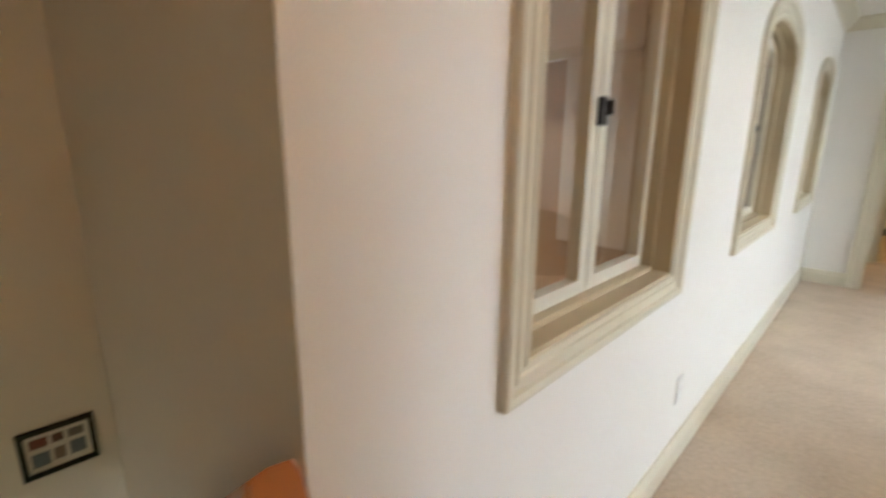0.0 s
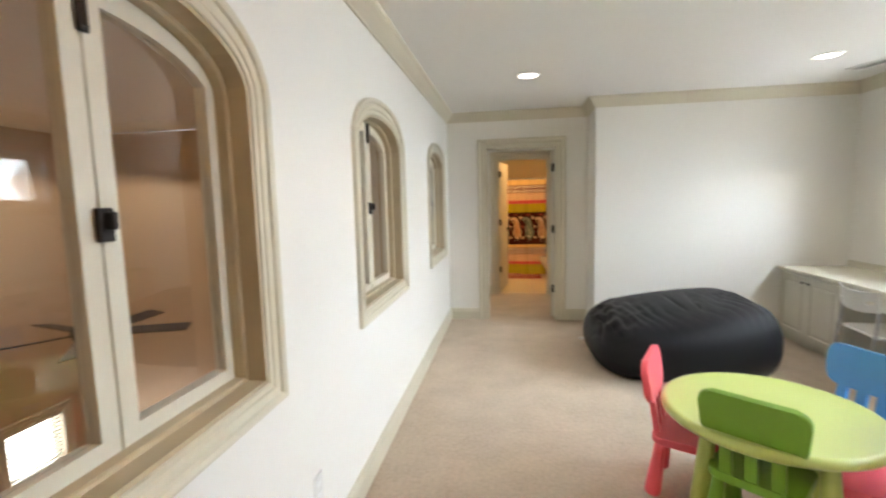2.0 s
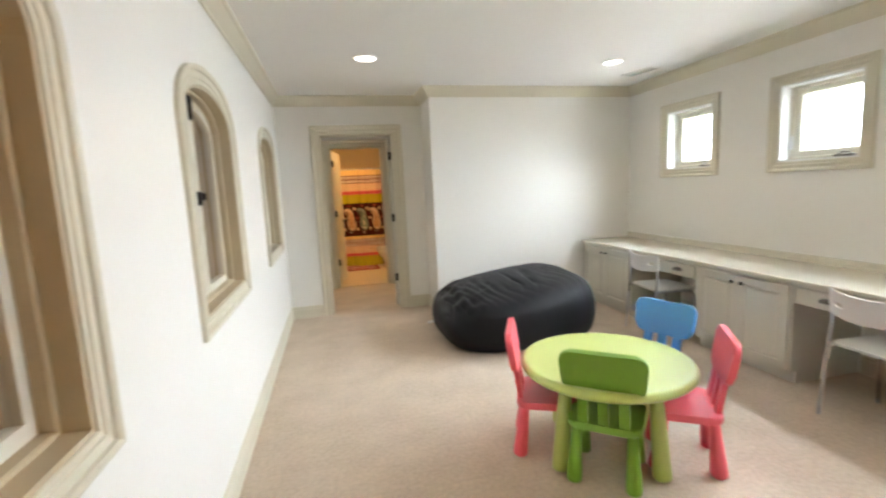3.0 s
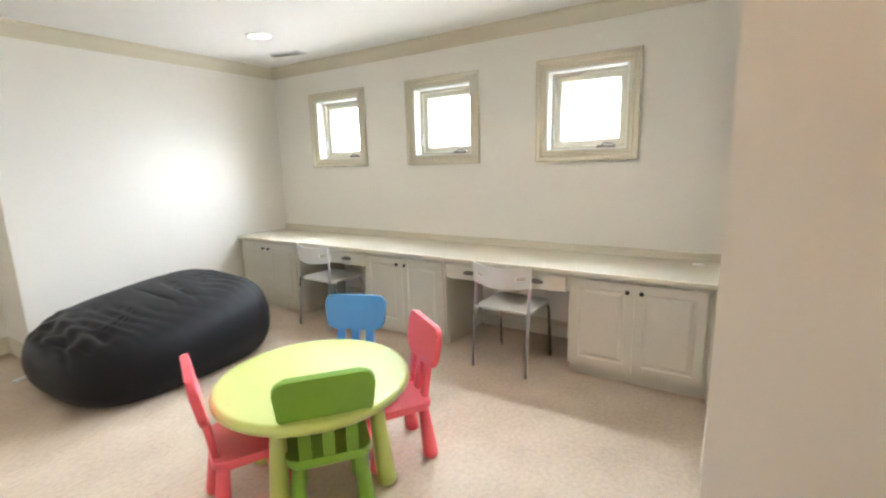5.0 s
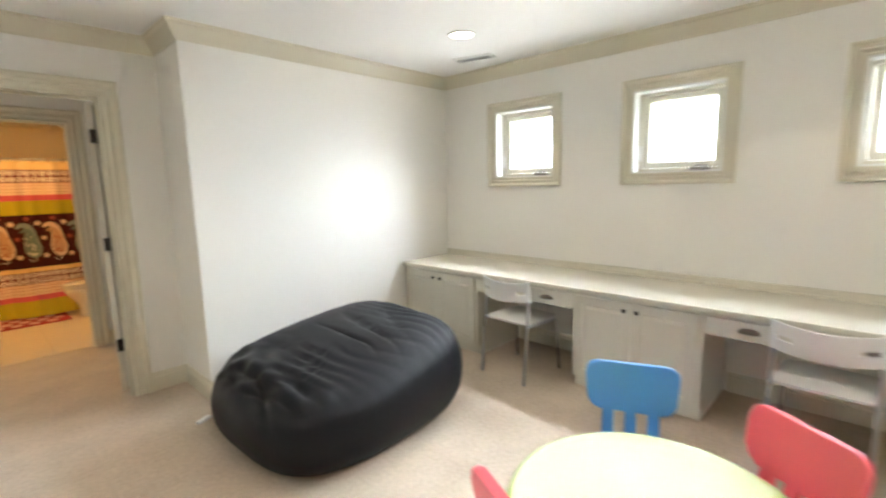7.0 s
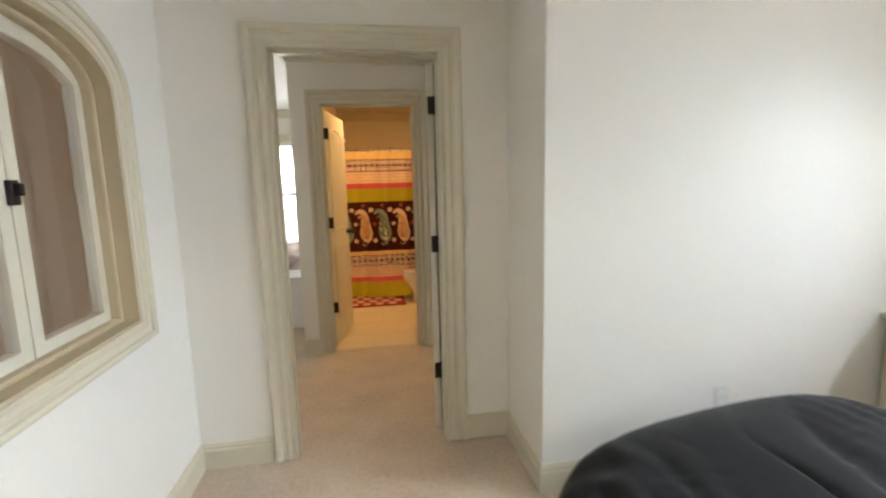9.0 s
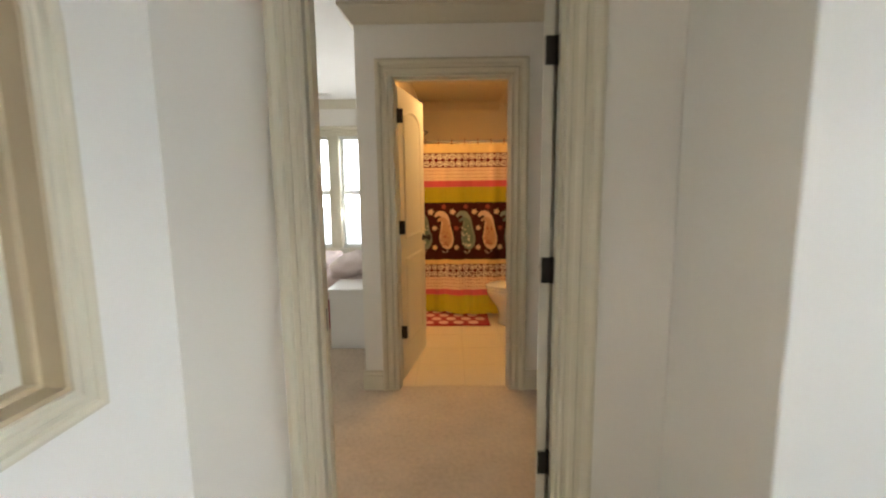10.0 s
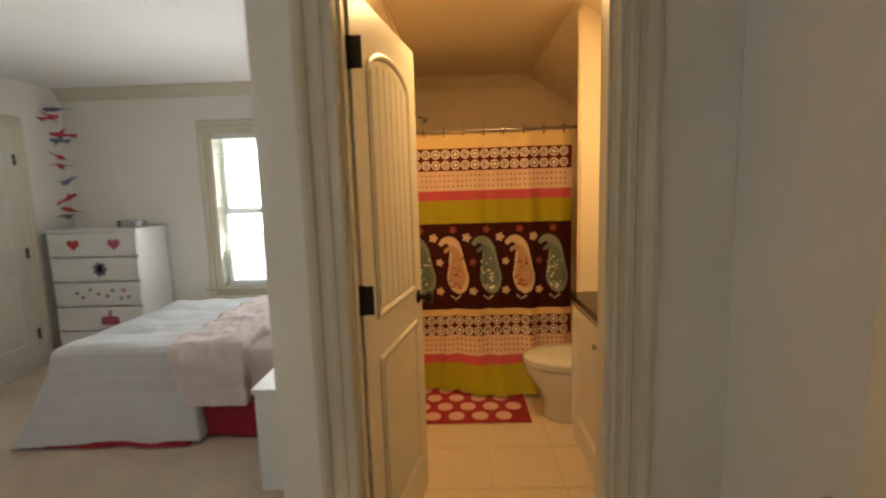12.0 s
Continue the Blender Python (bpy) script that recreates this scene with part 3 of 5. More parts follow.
def ceiling_vent(m, length, width, label):
    v = thing("ceiling_vent", label, "vent", m=m)
    part("frame", sweep(bmesh.new(), ring(-width / 2, width / 2, -length / 2, length / 2), [(0, 0.001), (0, -0.004), (0.02, -0.010), (0.024, -0.006), (0.024, 0.001)], flat(0), True), PLATE, v)
    part("backing", boxed(-width / 2, width / 2, -length / 2, length / 2, -0.002, 0.0), BRONZE, v)
    n = 7
    for i in range(n):
        u = -width / 2 + 0.028 + (width - 0.056) * i / (n - 1)
        bm = boxed(-0.005, 0.005, -length / 2 + 0.02, length / 2 - 0.02, -0.0015, 0.0)
        s = part("slat", bm, PLATE, v)
        s.matrix_local = pose(u, 0, -0.006, 0, -25, 0)


ceiling_vent(pose(3.605, 4.555, ZC, 0, 0, 15), 0.34, 0.14, "white slotted air vent in the ceiling")


def outlet(at, rz, label="white electrical outlet plate on the wall"):
    o = thing("outlet", label, "outlet", "wall outlets", m=pose(*at, 0, 0, rz))
    part("plate", boxed(-0.036, 0.036, -0.006, 0.001, -0.058, 0.058, 0.003), PLATE, o)
    for z in (-0.025, 0.025):
        bm = boxed(-0.016, 0.016, -0.0085, -0.004, z - 0.014, z + 0.014, 0.002)
        part("socket", bm, WHITE, o)
    return o


outlet((0.0, 1.87, 0.36), 90)
outlet((2.495, YJ, 0.36), 0)
outlet((2.81, YN, 0.34), 180)
outlet((2.38, YN, 0.38), 180)


# ---- built-in desk along the window wall ----
XF, ZT = 3.394, 0.716


def knob_small(bm, at):
    lathe(bm, [(0.006, 0), (0.005, 0.010), (0.013, 0.017), (0.014, 0.023), (0.008, 0.027)], 14, Matrix.Translation(at) @ pose(0, 0, 0, 0, -90, 0))
    return bm


def raised_panel(bm, y0, y1, z0, z1, x):
    P = on_x(x, -1)
    r = ring(y0, y1, z0, z1)
    prof = [(0.0, -0.018), (0.0, 0.0), (0.052, 0.0), (0.056, -0.006), (0.066, -0.008), (0.086, -0.001), (0.09, -0.018)]
    sweep(bm, r, prof, P, True)
    prism(bm, ring(y0 + 0.085, y1 - 0.085, z0 + 0.085, z1 - 0.085), P, -0.018, -0.001)
    return bm


def base_cabinet(y0, y1, label):
    c = thing("base_cabinet", label, "cabinet", "desk cabinets")
    bm = bmesh.new()
    box(bm, XF + 0.002, XR - 0.001, y0, y1, 0.085, ZT - 0.032)
    box(bm, XF + 0.05, XR - 0.001, y0 + 0.002, y1 - 0.002, 0.0, 0.085)
    part("body", bm, CABPAINT, c)
    mid = (y0 + y1) / 2
    for a, b, s in ((y0 + 0.022, mid - 0.002, 1), (mid + 0.002, y1 - 0.022, -1)):
        door = part("cabinet_door", raised_panel(bmesh.new(), a, b, 0.095, ZT - 0.052, XF - 0.018), CABPAINT, c)
        ky = b - 0.038 if s > 0 else a + 0.038
        part("knob", knob_small(bmesh.new(), (XF - 0.018, ky, ZT - 0.10)), BRONZE, door, "small dark metal knob", True)
    return c


base_cabinet(4.375, YJ - 0.012, "greige two-door base cabinet under the desktop")
base_cabinet(2.72, 3.525, "greige two-door base cabinet between the kneeholes")
base_cabinet(YN + 0.03, 1.775, "greige two-door base cabinet at the desk end")


def cup_pull(bm, y, z):
    n, mrows = 12, 5
    rows = []
    for j in range(mrows):
        e = math.pi / 2 * j / (mrows - 1)
        rows.append([bm.verts.new((XF - 0.018 - 0.026 * math.sin(e) * math.sin(math.pi * i / n) ** 0.5 if 0 < i < n else XF - 0.018,
                                   y + 0.048 * math.cos(math.pi * i / n), z - 0.012 + 0.026 * math.cos(e) * math.sin(math.pi * i / n) ** 0.6 if 0 < i < n else z - 0.012)) for i in range(n + 1)])
    for a, b in zip(rows, rows[1:]):
        for i in range(n):
            bm.faces.new((a[i], a[i + 1], b[i + 1], b[i]))
    bmesh.ops.remove_doubles(bm, verts=bm.verts, dist=0.0003)
    bmesh.ops.solidify(bm, geom=list(bm.faces), thickness=0.002)
    return bm


for y0, y1 in ((1.779, 2.716), (3.529, 4.371)):
    c = thing("drawer_unit", "wide greige drawer with two dark cup pulls above a kneehole", "drawer", "desk drawers")
    bm = bmesh.new()
    box(bm, XF + 0.003, XR - 0.05, y0 + 0.001, y1 - 0.001, ZT - 0.150, ZT - 0.032)
    part("drawer_box", bm, CABPAINT, c)
    front = part("drawer_front", boxed(XF - 0.016, XF + 0.003, y0 + 0.012, y1 - 0.012, ZT - 0.155, ZT - 0.05, 0.004), CABPAINT, c)
    for f in (0.23, 0.77):
        part("cup_pull", cup_pull(bmesh.new(), y0 + (y1 - y0) * f, ZT - 0.098), PEWTER, front, "dark pewter cup pull", True)

desk = thing("desktop", "long pale cream painted desktop with a low backsplash", "desk")
part("worktop", boxed(XF - 0.03, XR - 0.001, YN + 0.001, YJ - 0.001, ZT - 0.031, ZT, 0.006), COUNTER, desk)
bm = bmesh.new()
box(bm, XR - 0.020, XR - 0.001, YN + 0.002, YJ - 0.002, ZT, ZT + 0.055, 0.004)
box(bm, XR - 0.028, XR - 0.001, YN + 0.002, YJ - 0.002, ZT, ZT + 0.018, 0.003)
part("backsplash", bm, COUNTER, desk)
part("grommet", lathe(bmesh.new(), [(0.034, 0.0005), (0.034, 0.004), (0.026, 0.005), (0.002, 0.003)], 20, pose(3.86, 1.08, ZT)), PLATE, desk, "white cable grommet")
part("filler_strip", boxed(XF, XF + 0.02, YN + 0.001, YN + 0.029, 0.0, ZT - 0.032), CABPAINT, desk)


# ---- children's table and chairs ----
def rounded_rect(w, h, r, n=5, taper=0.0):
    out = []
    for cx, cy, a0 in ((w / 2 - r, h / 2 - r, 0), (-w / 2 + r, h / 2 - r, 90), (-w / 2 + r, -h / 2 + r, 180), (w / 2 - r, -h / 2 + r, 270)):
        for i in range(n + 1):
            a = radians(a0 + 90 * i / n)
            x, y = cx + r * math.cos(a), cy + r * math.sin(a)
            out.append((x * (1 + taper * y / h), y))
    return out


def bevelled_plate(outline, t, bev, m):
    bm = bmesh.new()
    prism(bm, outline, flat(0), -t / 2, t / 2)
    es = [e for e in bm.edges if abs(e.verts[0].co.z - e.verts[1].co.z) < 1e-6]
    bmesh.ops.bevel(bm, geom=es, offset=bev, segments=3, affect="EDGES", profile=0.5)
    bmesh.ops.transform(bm, matrix=m, verts=bm.verts)
    return bm


def splayed_leg(top, foot, r0, r1):
    bm = bmesh.new()
    t, f = Vector(top), Vector(foot)
    d = t - f
    prof = [(r1 * 0.86, 0.0), (r1, 0.008), (r1 * 1.0, 0.03), (r0 + (r1 - r0) * 0.72, 0.35 * d.length), (r0 + (r1 - r0) * 0.3, 0.7 * d.length), (r0, d.length)]
    q = Vector((0, 0, 1)).rotation_difference(d).to_matrix().to_4x4()
    lathe(bm, prof, 18, Matrix.Translation(f) @ q)
    for v in bm.verts:
        v.co.z = max(v.co.z, 0.0)
    return bm


table = thing("kids_table", "round lime green plastic children's table", "table", m=pose(1.857, 2.462, 0, 0, 0, -27.5))
part("tabletop", lathe(bmesh.new(), [(0.002, 0.440), (0.395, 0.440), (0.418, 0.446), (0.428, 0.458), (0.428, 0.472), (0.420, 0.485), (0.408, 0.489), (0.396, 0.486), (0.20, 0.483), (0.002, 0.483)], 72), LIME, table, smooth=True)
for sx in (-1, 1):
    for sy in (-1, 1):
        part("leg", splayed_leg((sx * 0.20, sy * 0.20, 0.45), (sx * 0.232, sy * 0.232, 0), 0.030, 0.043), LIME, table, smooth=True)


def kids_chair(mat, label, m):
    """The front faces +y; the origin lies on the floor under the seat's middle."""
    c = thing("kids_chair", label, "chair", "chairs round the table", m=m)
    seat = bevelled_plate(rounded_rect(0.335, 0.30, 0.05, taper=0.04), 0.036, 0.010, pose(0, 0, 0.283))
    part("seat", seat, mat, c)
    for sx in (-1, 1):
        for sy in (-1, 1):
            part("leg", splayed_leg((sx * 0.122, sy * 0.105 - 0.005, 0.275), (sx * 0.132, sy * 0.135 - 0.005, 0), 0.023, 0.037), mat, c, smooth=True)
    tilt = Matrix.Translation((0, -0.128, 0.285)) @ Euler((radians(90 + 9), 0, 0)).to_matrix().to_4x4()
    part("backrest", bevelled_plate(rounded_rect(0.365, 0.205, 0.05, taper=0.10), 0.032, 0.010, tilt @ Matrix.Translation((0, 0.272, 0))), mat, c)
    for x in (-0.092, 0.0, 0.092):
        part("back_slat", bevelled_plate(rounded_rect(0.046, 0.20, 0.008), 0.024, 0.006, tilt @ Matrix.Translation((x * 0.98, 0.092, 0))), mat, c)
    return c


def facing(cx, cy, ang):
    return pose(cx, cy, 0, 0, 0, ang)


kids_chair(GREEN, "green plastic children's chair with a slatted back", facing(1.755, 2.290, -40))
kids_chair(PINK, "coral pink plastic children's chair tucked at the table", facing(1.589, 2.598, -115))
kids_chair(PINK, "coral pink plastic children's chair pulled out from the table", facing(2.171, 2.271, 56))
kids_chair(BLUE, "blue plastic children's chair set askew at the table", facing(2.299, 2.704, 111))


# ---- white metal-legged desk chairs ----
def desk_chair(m):
    c = thing("desk_chair", "white plastic desk chair on thin satin metal legs", "chair", "chairs at the long desk", m=m)
    bm = bevelled_plate(rounded_rect(0.40, 0.39, 0.05, taper=-0.06), 0.014, 0.005, pose(0, 0.01, 0.425))
    for v in bm.verts:
        v.co.z += -0.014 * (1 - (v.co.x / 0.2) ** 2) + 0.10 * max(0.0, -(v.co.y + 0.12)) ** 1.5
    part("seat", bm, WHITE, c)
    # curved back panel with a slot at each end
    bm = bmesh.new()
    n, z0, z1 = 28, 0.600, 0.742
    def back(u, v, h):
        return Vector((u, -0.205 - 0.045 * (1 - (u / 0.2) ** 2) + h + (z1 - v) * 0.10, v - 0.018 * (1 - (u / 0.2) ** 2)))
    us = [-0.212 + 0.424 * i / n for i in range(n + 1)]
    vs = [z0, z0 + 0.055, z0 + 0.080, z1]
    for i in range(n):
        for j in range(3):
            um = (us[i] + us[i + 1]) / 2
            if j == 1 and 0.115 < abs(um) < 0.185:
                continue
            q = [(us[i], vs[j]), (us[i + 1], vs[j]), (us[i + 1], vs[j + 1]), (us[i], vs[j + 1])]
            prism(bm, q, back, -0.006, 0.006)
    bmesh.ops.remove_doubles(bm, verts=bm.verts, dist=0.0004)
    part("backrest", bm, WHITE, c)
    for s in (-1, 1):
        part("rear_leg", tube(bmesh.new(), [(s * 0.198, -0.240, 0.0), (s * 0.198, -0.215, 0.30), (s * 0.196, -0.185, 0.55), (s * 0.192, -0.194, 0.69)], 0.0105), CHROME, c, smooth=True)
        part("front_leg", tube(bmesh.new(), [(s * 0.200, 0.200, 0.0), (s * 0.192, 0.172, 0.36), (s * 0.188, 0.150, 0.402), (s * 0.186, -0.10, 0.412), (s * 0.190, -0.202, 0.414)], 0.0105), CHROME, c, smooth=True)
    part("crossbar", tube(bmesh.new(), [(-0.19, 0.10, 0.405), (0.19, 0.10, 0.405)], 0.009), CHROME, c, smooth=True)
    return c


ch = desk_chair(pose(3.428, 2.175, 0, 0, 0, -92))
copy_thing(ch, pose(3.420, 3.955, 0, 0, 0, -94))


# ---- bean bag ----
def bean_bag():
    bm = bmesh.new()
    nu, nv = 220, 110
    prof = [(0.0, 0.0), (0.6, 0.0), (0.78, 0.0), (0.872, 0.035), (0.938, 0.12), (0.985, 0.26), (1.0, 0.44), (0.985, 0.61), (0.935, 0.77), (0.82, 0.89), (0.62, 0.96), (0.33, 0.99), (0.0, 1.0)]
    def at(v):
        x = v * (len(prof) - 1)
        i = min(int(x), len(prof) - 2)
        f = x - i
        p0, p1, p2, p3 = (prof[max(i - 1, 0)], prof[i], prof[i + 1], prof[min(i + 2, len(prof) - 1)])
        return tuple(0.5 * (2 * b + (c - a) * f + (2 * a - 5 * b + 4 * c - d) * f * f + (3 * b - a - 3 * c + d) * f ** 3) for a, b, c, d in zip(p0, p1, p2, p3))
    rows = []
    for j in range(nv + 1):
        r, z = at(j / nv)
        r = max(r, 0.0)
        row = []
        for i in range(nu):
            th = 2 * math.pi * i / nu
            ca, sa = math.cos(th), math.sin(th)
            k = (abs(ca) ** 3.0 + abs(sa) ** 3.0) ** (-1 / 3.0)
            x, y = 0.725 * r * k * ca, 0.605 * r * k * sa
            # higher at one end and along the back, with a soft dip in the seat
            hgt = 0.555 + 0.080 * (x / 0.725) + 0.040 * (y / 0.605)
            dip = 0.035 * math.exp(-((x + 0.25) / 0.35) ** 2) * max(0.0, z - 0.6) / 0.4
            zz = hgt * z - dip
            p = Vector((x, y, zz))
            top = max(0.0, min(1.0, (z - 0.55) / 0.3))
            # creases fan out slantwise from the gathered ridge
            bend = 0.34 * noise.noise(Vector((x * 1.9, y * 1.9, 2.0))) + 0.05 * noise.noise(Vector((x * 5, y * 5, 7.0)))
            s1 = x + 0.16 * y + 0.42 * bend
            s2 = x - 0.30 * y - 0.5 * bend
            g1 = (1 - abs(math.sin(math.pi * s1 / 0.092))) ** 2.6
            g2 = (1 - abs(math.sin(math.pi * s2 / 0.19))) ** 3
            m1 = max(0.0, min(1.0, 0.55 + 2.2 * noise.noise(Vector((x * 2.3 + 4, y * 1.5, zz)))))
            m2 = max(0.0, min(1.0, 0.30 + 2.4 * noise.noise(Vector((x * 2.0 - 3, y * 1.6, zz + 5)))))
            reach = math.exp(-((y + 0.08) / 0.36) ** 2)
            w = -top * reach * (0.027 * g1 * m1 + 0.032 * g2 * m2)
            w += 0.010 * noise.noise(p * 2.6 + Vector((3, 1, 4)))
            e = math.exp(-((x + 0.58) / 0.18) ** 2) * max(0.0, min(1.0, (z - 0.6) / 0.3))
            w += e * 0.042 * noise.noise(Vector((x * 11, y * 7, zz * 11)))
            n = Vector((ca, sa, 0)) * (1 - top) + Vector((ca * 0.3, sa * 0.3, 1)) * top
            p += n * w * (0 if z <= 0.001 else 1)
            p.z = max(p.z, 0.0)
            row.append(p)
        rows.append(row)
    first = bm.verts.new(rows[0][0])
    last = bm.verts.new(sum(rows[-1], Vector()) / nu)
    rings = [[bm.verts.new(p) for p in row] for row in rows[1:-1]]
    for a, b in zip(rings, rings[1:]):
        for i in range(nu):
            bm.faces.new((a[i], a[(i + 1) % nu], b[(i + 1) % nu], b[i]))
    for i in range(nu):
        bm.faces.new((first, rings[0][(i + 1) % nu], rings[0][i]))
        bm.faces.new((last, rings[-1][i], rings[-1][(i + 1) % nu]))
    return bm


bag = tagged(part("bean_bag", bean_bag(), BLACK, smooth=True), "large black cloth bean bag lounger with creased top", "bean bag")
bag.matrix_world = pose(2.118, 4.415, 0, 0, 0, 2)
tagpart = part("label_tag", boxed(-0.095, 0.0, -0.018, 0.018, 0.004, 0.022, 0.006), WHITE, bag, "white cloth tag")
tagpart.matrix_world = pose(1.50, 5.02, 0.0, 0, 0, 25)

# ---- stair landing ----
rail = thing("stair_handrail", "orange varnished wooden handrail going down the stair wall", "handrail")
bm = bmesh.new()
prof = [(-0.028, -0.034), (-0.032, 0.018), (-0.027, 0.032), (0, 0.036), (0.027, 0.032), (0.032, 0.018), (0.028, -0.034), (0.020, -0.042), (-0.020, -0.042)]
a = [bm.verts.new((0.047 - 0.66 * v, YS - 0.055 + u, 0.946 + 0.75 * v)) for u, v in prof]
b = [bm.verts.new((-1.020 - 0.66 * v, YS - 0.055 + u, 0.003 + 0.75 * v)) for u, v in prof]
bm.faces.new(a)
bm.faces.new(b)
for i in range(len(prof)):
    bm.faces.new((a[i], a[(i + 1) % len(prof)], b[(i + 1) % len(prof)], b[i]))
bmesh.ops.bevel(bm, geom=[e for e in bm.edges if e.verts[0] in a and e.verts[1] in a], offset=0.005, segments=2, affect="EDGES")
part("rail", bm, WOOD, rail)
for f in (0.18, 0.80):
    xb, zb = 0.07 - 1.09 * f, 0.946 - 0.943 * f
    bm = tube(bmesh.new(), [(xb, YS - 0.001, zb - 0.10), (xb, YS - 0.05, zb - 0.10), (xb, YS - 0.055, zb - 0.082), (xb, YS - 0.055, zb - 0.035)], 0.008)
    cyl(bm, (xb, YS - 0.006, zb - 0.10), (xb, YS - 0.0005, zb - 0.10), 0.030)
    part("bracket", bm, BRONZE, rail, "dark metal wall bracket", True)
pic = thing("picture_frame", "black framed collage of six small pictures on the stair wall", "picture", m=pose(-1.449, 0.080, 0.29))
P0 = on_x(0, 1)
part("frame", casing_mesh(ring(-0.086, 0.086, -0.070, 0.070), P0, True, [(0, 0), (0, 0.012), (0.016, 0.014), (0.018, 0)]), BRONZE, pic)
part("mount", prism(bmesh.new(), ring(-0.087, 0.087, -0.071, 0.071), P0, 0.001, 0.004), PLATE, pic)
rng = random.Random(5)
cells = [(-0.05, 0.036, 0.048, 0.034), (0.0, 0.037, 0.032, 0.030), (0.05, 0.037, 0.044, 0.030), (-0.05, -0.026, 0.048, 0.050), (0.0, -0.022, 0.032, 0.044), (0.05, -0.02, 0.044, 0.050)]
for i, (u, v, w, h) in enumerate(cells):
    col = ((0.16, 0.05, 0.04), (0.12, 0.06, 0.05), (0.20, 0.18, 0.17), (0.12, 0.16, 0.22), (0.22, 0.17, 0.15), (0.16, 0.19, 0.24))[i]
    part("print", prism(bmesh.new(), ring(u - w / 2, u + w / 2, v - h / 2, v + h / 2), P0, 0.004, 0.0055), material("print_ink", col, 0.4, vary=0.5, scale=60), pic)

# ---- great room: ceiling fan and lower window ----
fan = thing("ceiling_fan", "dark bronze ceiling fan on a long downrod", "ceiling fan", m=pose(-2.50, 3.34, ZC))
part("canopy", lathe(bmesh.new(), [(0.098, 0.0), (0.094, -0.04), (0.065, -0.08), (0.022, -0.098)], 24), PEWTER, fan, "grey metal canopy", True)
part("downrod", cyl(bmesh.new(), (0, 0, -0.09), (0, 0, -1.86), 0.021), BRONZE, fan)
part("motor", lathe(bmesh.new(), [(0.02, -1.80), (0.035, -1.86), (0.12, -1.90), (0.135, -1.95), (0.12, -2.0), (0.05, -2.03)], 28), BRONZE, fan, smooth=True)
for i in range(5):
    bm = boxed(0.16, 0.70, -0.075, 0.075, -0.004, 0.004, 0.003, 1)
    box(bm, 0.10, 0.2, -0.02, 0.02, -0.004, 0.006)
    bl = part("blade", bm, DARKWOOD, fan)
    bl.matrix_local = pose(0, 0, -1.96, 10, 0, 72 * i + 20)
part("light_bowl", lathe(bmesh.new(), [(0.09, -2.03), (0.115, -2.06), (0.10, -2.11), (0.04, -2.14), (0.003, -2.145)], 24), FROST, fan, "frosted glass light bowl", True)


def blinds(parent, place, u0, u1, z0, z1, pitch, h):
    """Open horizontal slats across a window, with head rail and bottom rail."""
    n = int((z1 - z0 - 0.06) / pitch)
    for i in range(n):
        z = z0 + 0.03 + pitch * i
        bm = bmesh.new()
        prism(bm, [(u0, z - 0.001), (u1, z - 0.001), (u1, z + 0.0015), (u0, z + 0.0015)], place, h - 0.020, h + 0.020)
        part("blind_slat", bm, SLAT, parent)
    bm = bmesh.new()
    prism(bm, ring(u0 - 0.005, u1 + 0.005, z1 - 0.045, z1 - 0.003), place, h - 0.022, h + 0.022)
    prism(bm, ring(u0, u1, z0 + 0.002, z0 + 0.018), place, h - 0.018, h + 0.018)
    for u in (u0 + 0.12, u1 - 0.12):
        prism(bm, ring(u - 0.002, u + 0.002, z0, z1), place, h - 0.001, h + 0.001)
    part("blind_rail", bm, SLAT, parent)


def sash_window(index, place, u0, u1, z0, z1, label):
    w = thing("window_%d" % index, label, "window", kind="structure")
    part("jamb", sweep(bmesh.new(), ring(u0, u1, z0, z1), [(0.001, -0.16), (0.001, 0.004), (0.014, 0.004), (0.014, -0.16)], place, True), TRIM, w)
    zm = (z0 + z1) / 2
    for a, b, h in ((z0, zm + 0.02, -0.10), (zm - 0.02, z1, -0.135)):
        s = part("sash", sweep(bmesh.new(), ring(u0 + 0.012, u1 - 0.012, a + 0.012, b - 0.012), [(0, h - 0.03), (0, h), (0.034, h), (0.040, h - 0.008), (0.040, h - 0.03)], place, True), VINYL, w)
        p = part("pane", prism(bmesh.new(), ring(u0 + 0.05, u1 - 0.05, a + 0.05, b - 0.05), place, h - 0.018, h - 0.015), GLASS, s)
        p.visible_shadow = False
    return w


gw = sash_window(7, on_x(GX, 1), 4.60, 5.32, -2.55, -1.20, "tall window with open white blinds in the room below")
part("casing", casing_mesh(ring(4.60, 5.32, -2.55, -1.20), on_x(GX, 1)), SASHPAINT, gw)
blinds(gw, on_x(GX, 1), 4.62, 5.30, -2.54, -1.21, 0.055, -0.05)

# ---- bedroom ----
PB = on_y(BY1, -1)
for i, (a, b, c, d, _) in enumerate(BW):
    w = sash_window(8 + i, PB, a, b, c, d, "white double-hung bedroom window with open blinds")
    blinds(w, PB, a + 0.02, b - 0.02, c + 0.01, d - 0.01, 0.046, -0.05)
bm = casing_mesh([(-1.415, 0.55), (-1.415, 2.02), (0.205, 2.02), (0.205, 0.55)], PB)
prism(bm, ring(-0.66, -0.54, 0.55, 2.02), PB, 0.0, 0.014)
setting("trim_bedroom_window", bm, TRIM, "greige casing round the bedroom window", "trim")
setting("trim_bedroom_sill", boxed(-1.56, 0.31, BY1 - 0.06, BY1 - 0.001, 0.535, 0.556, 0.004), TRIM, "greige painted window stool", "trim")

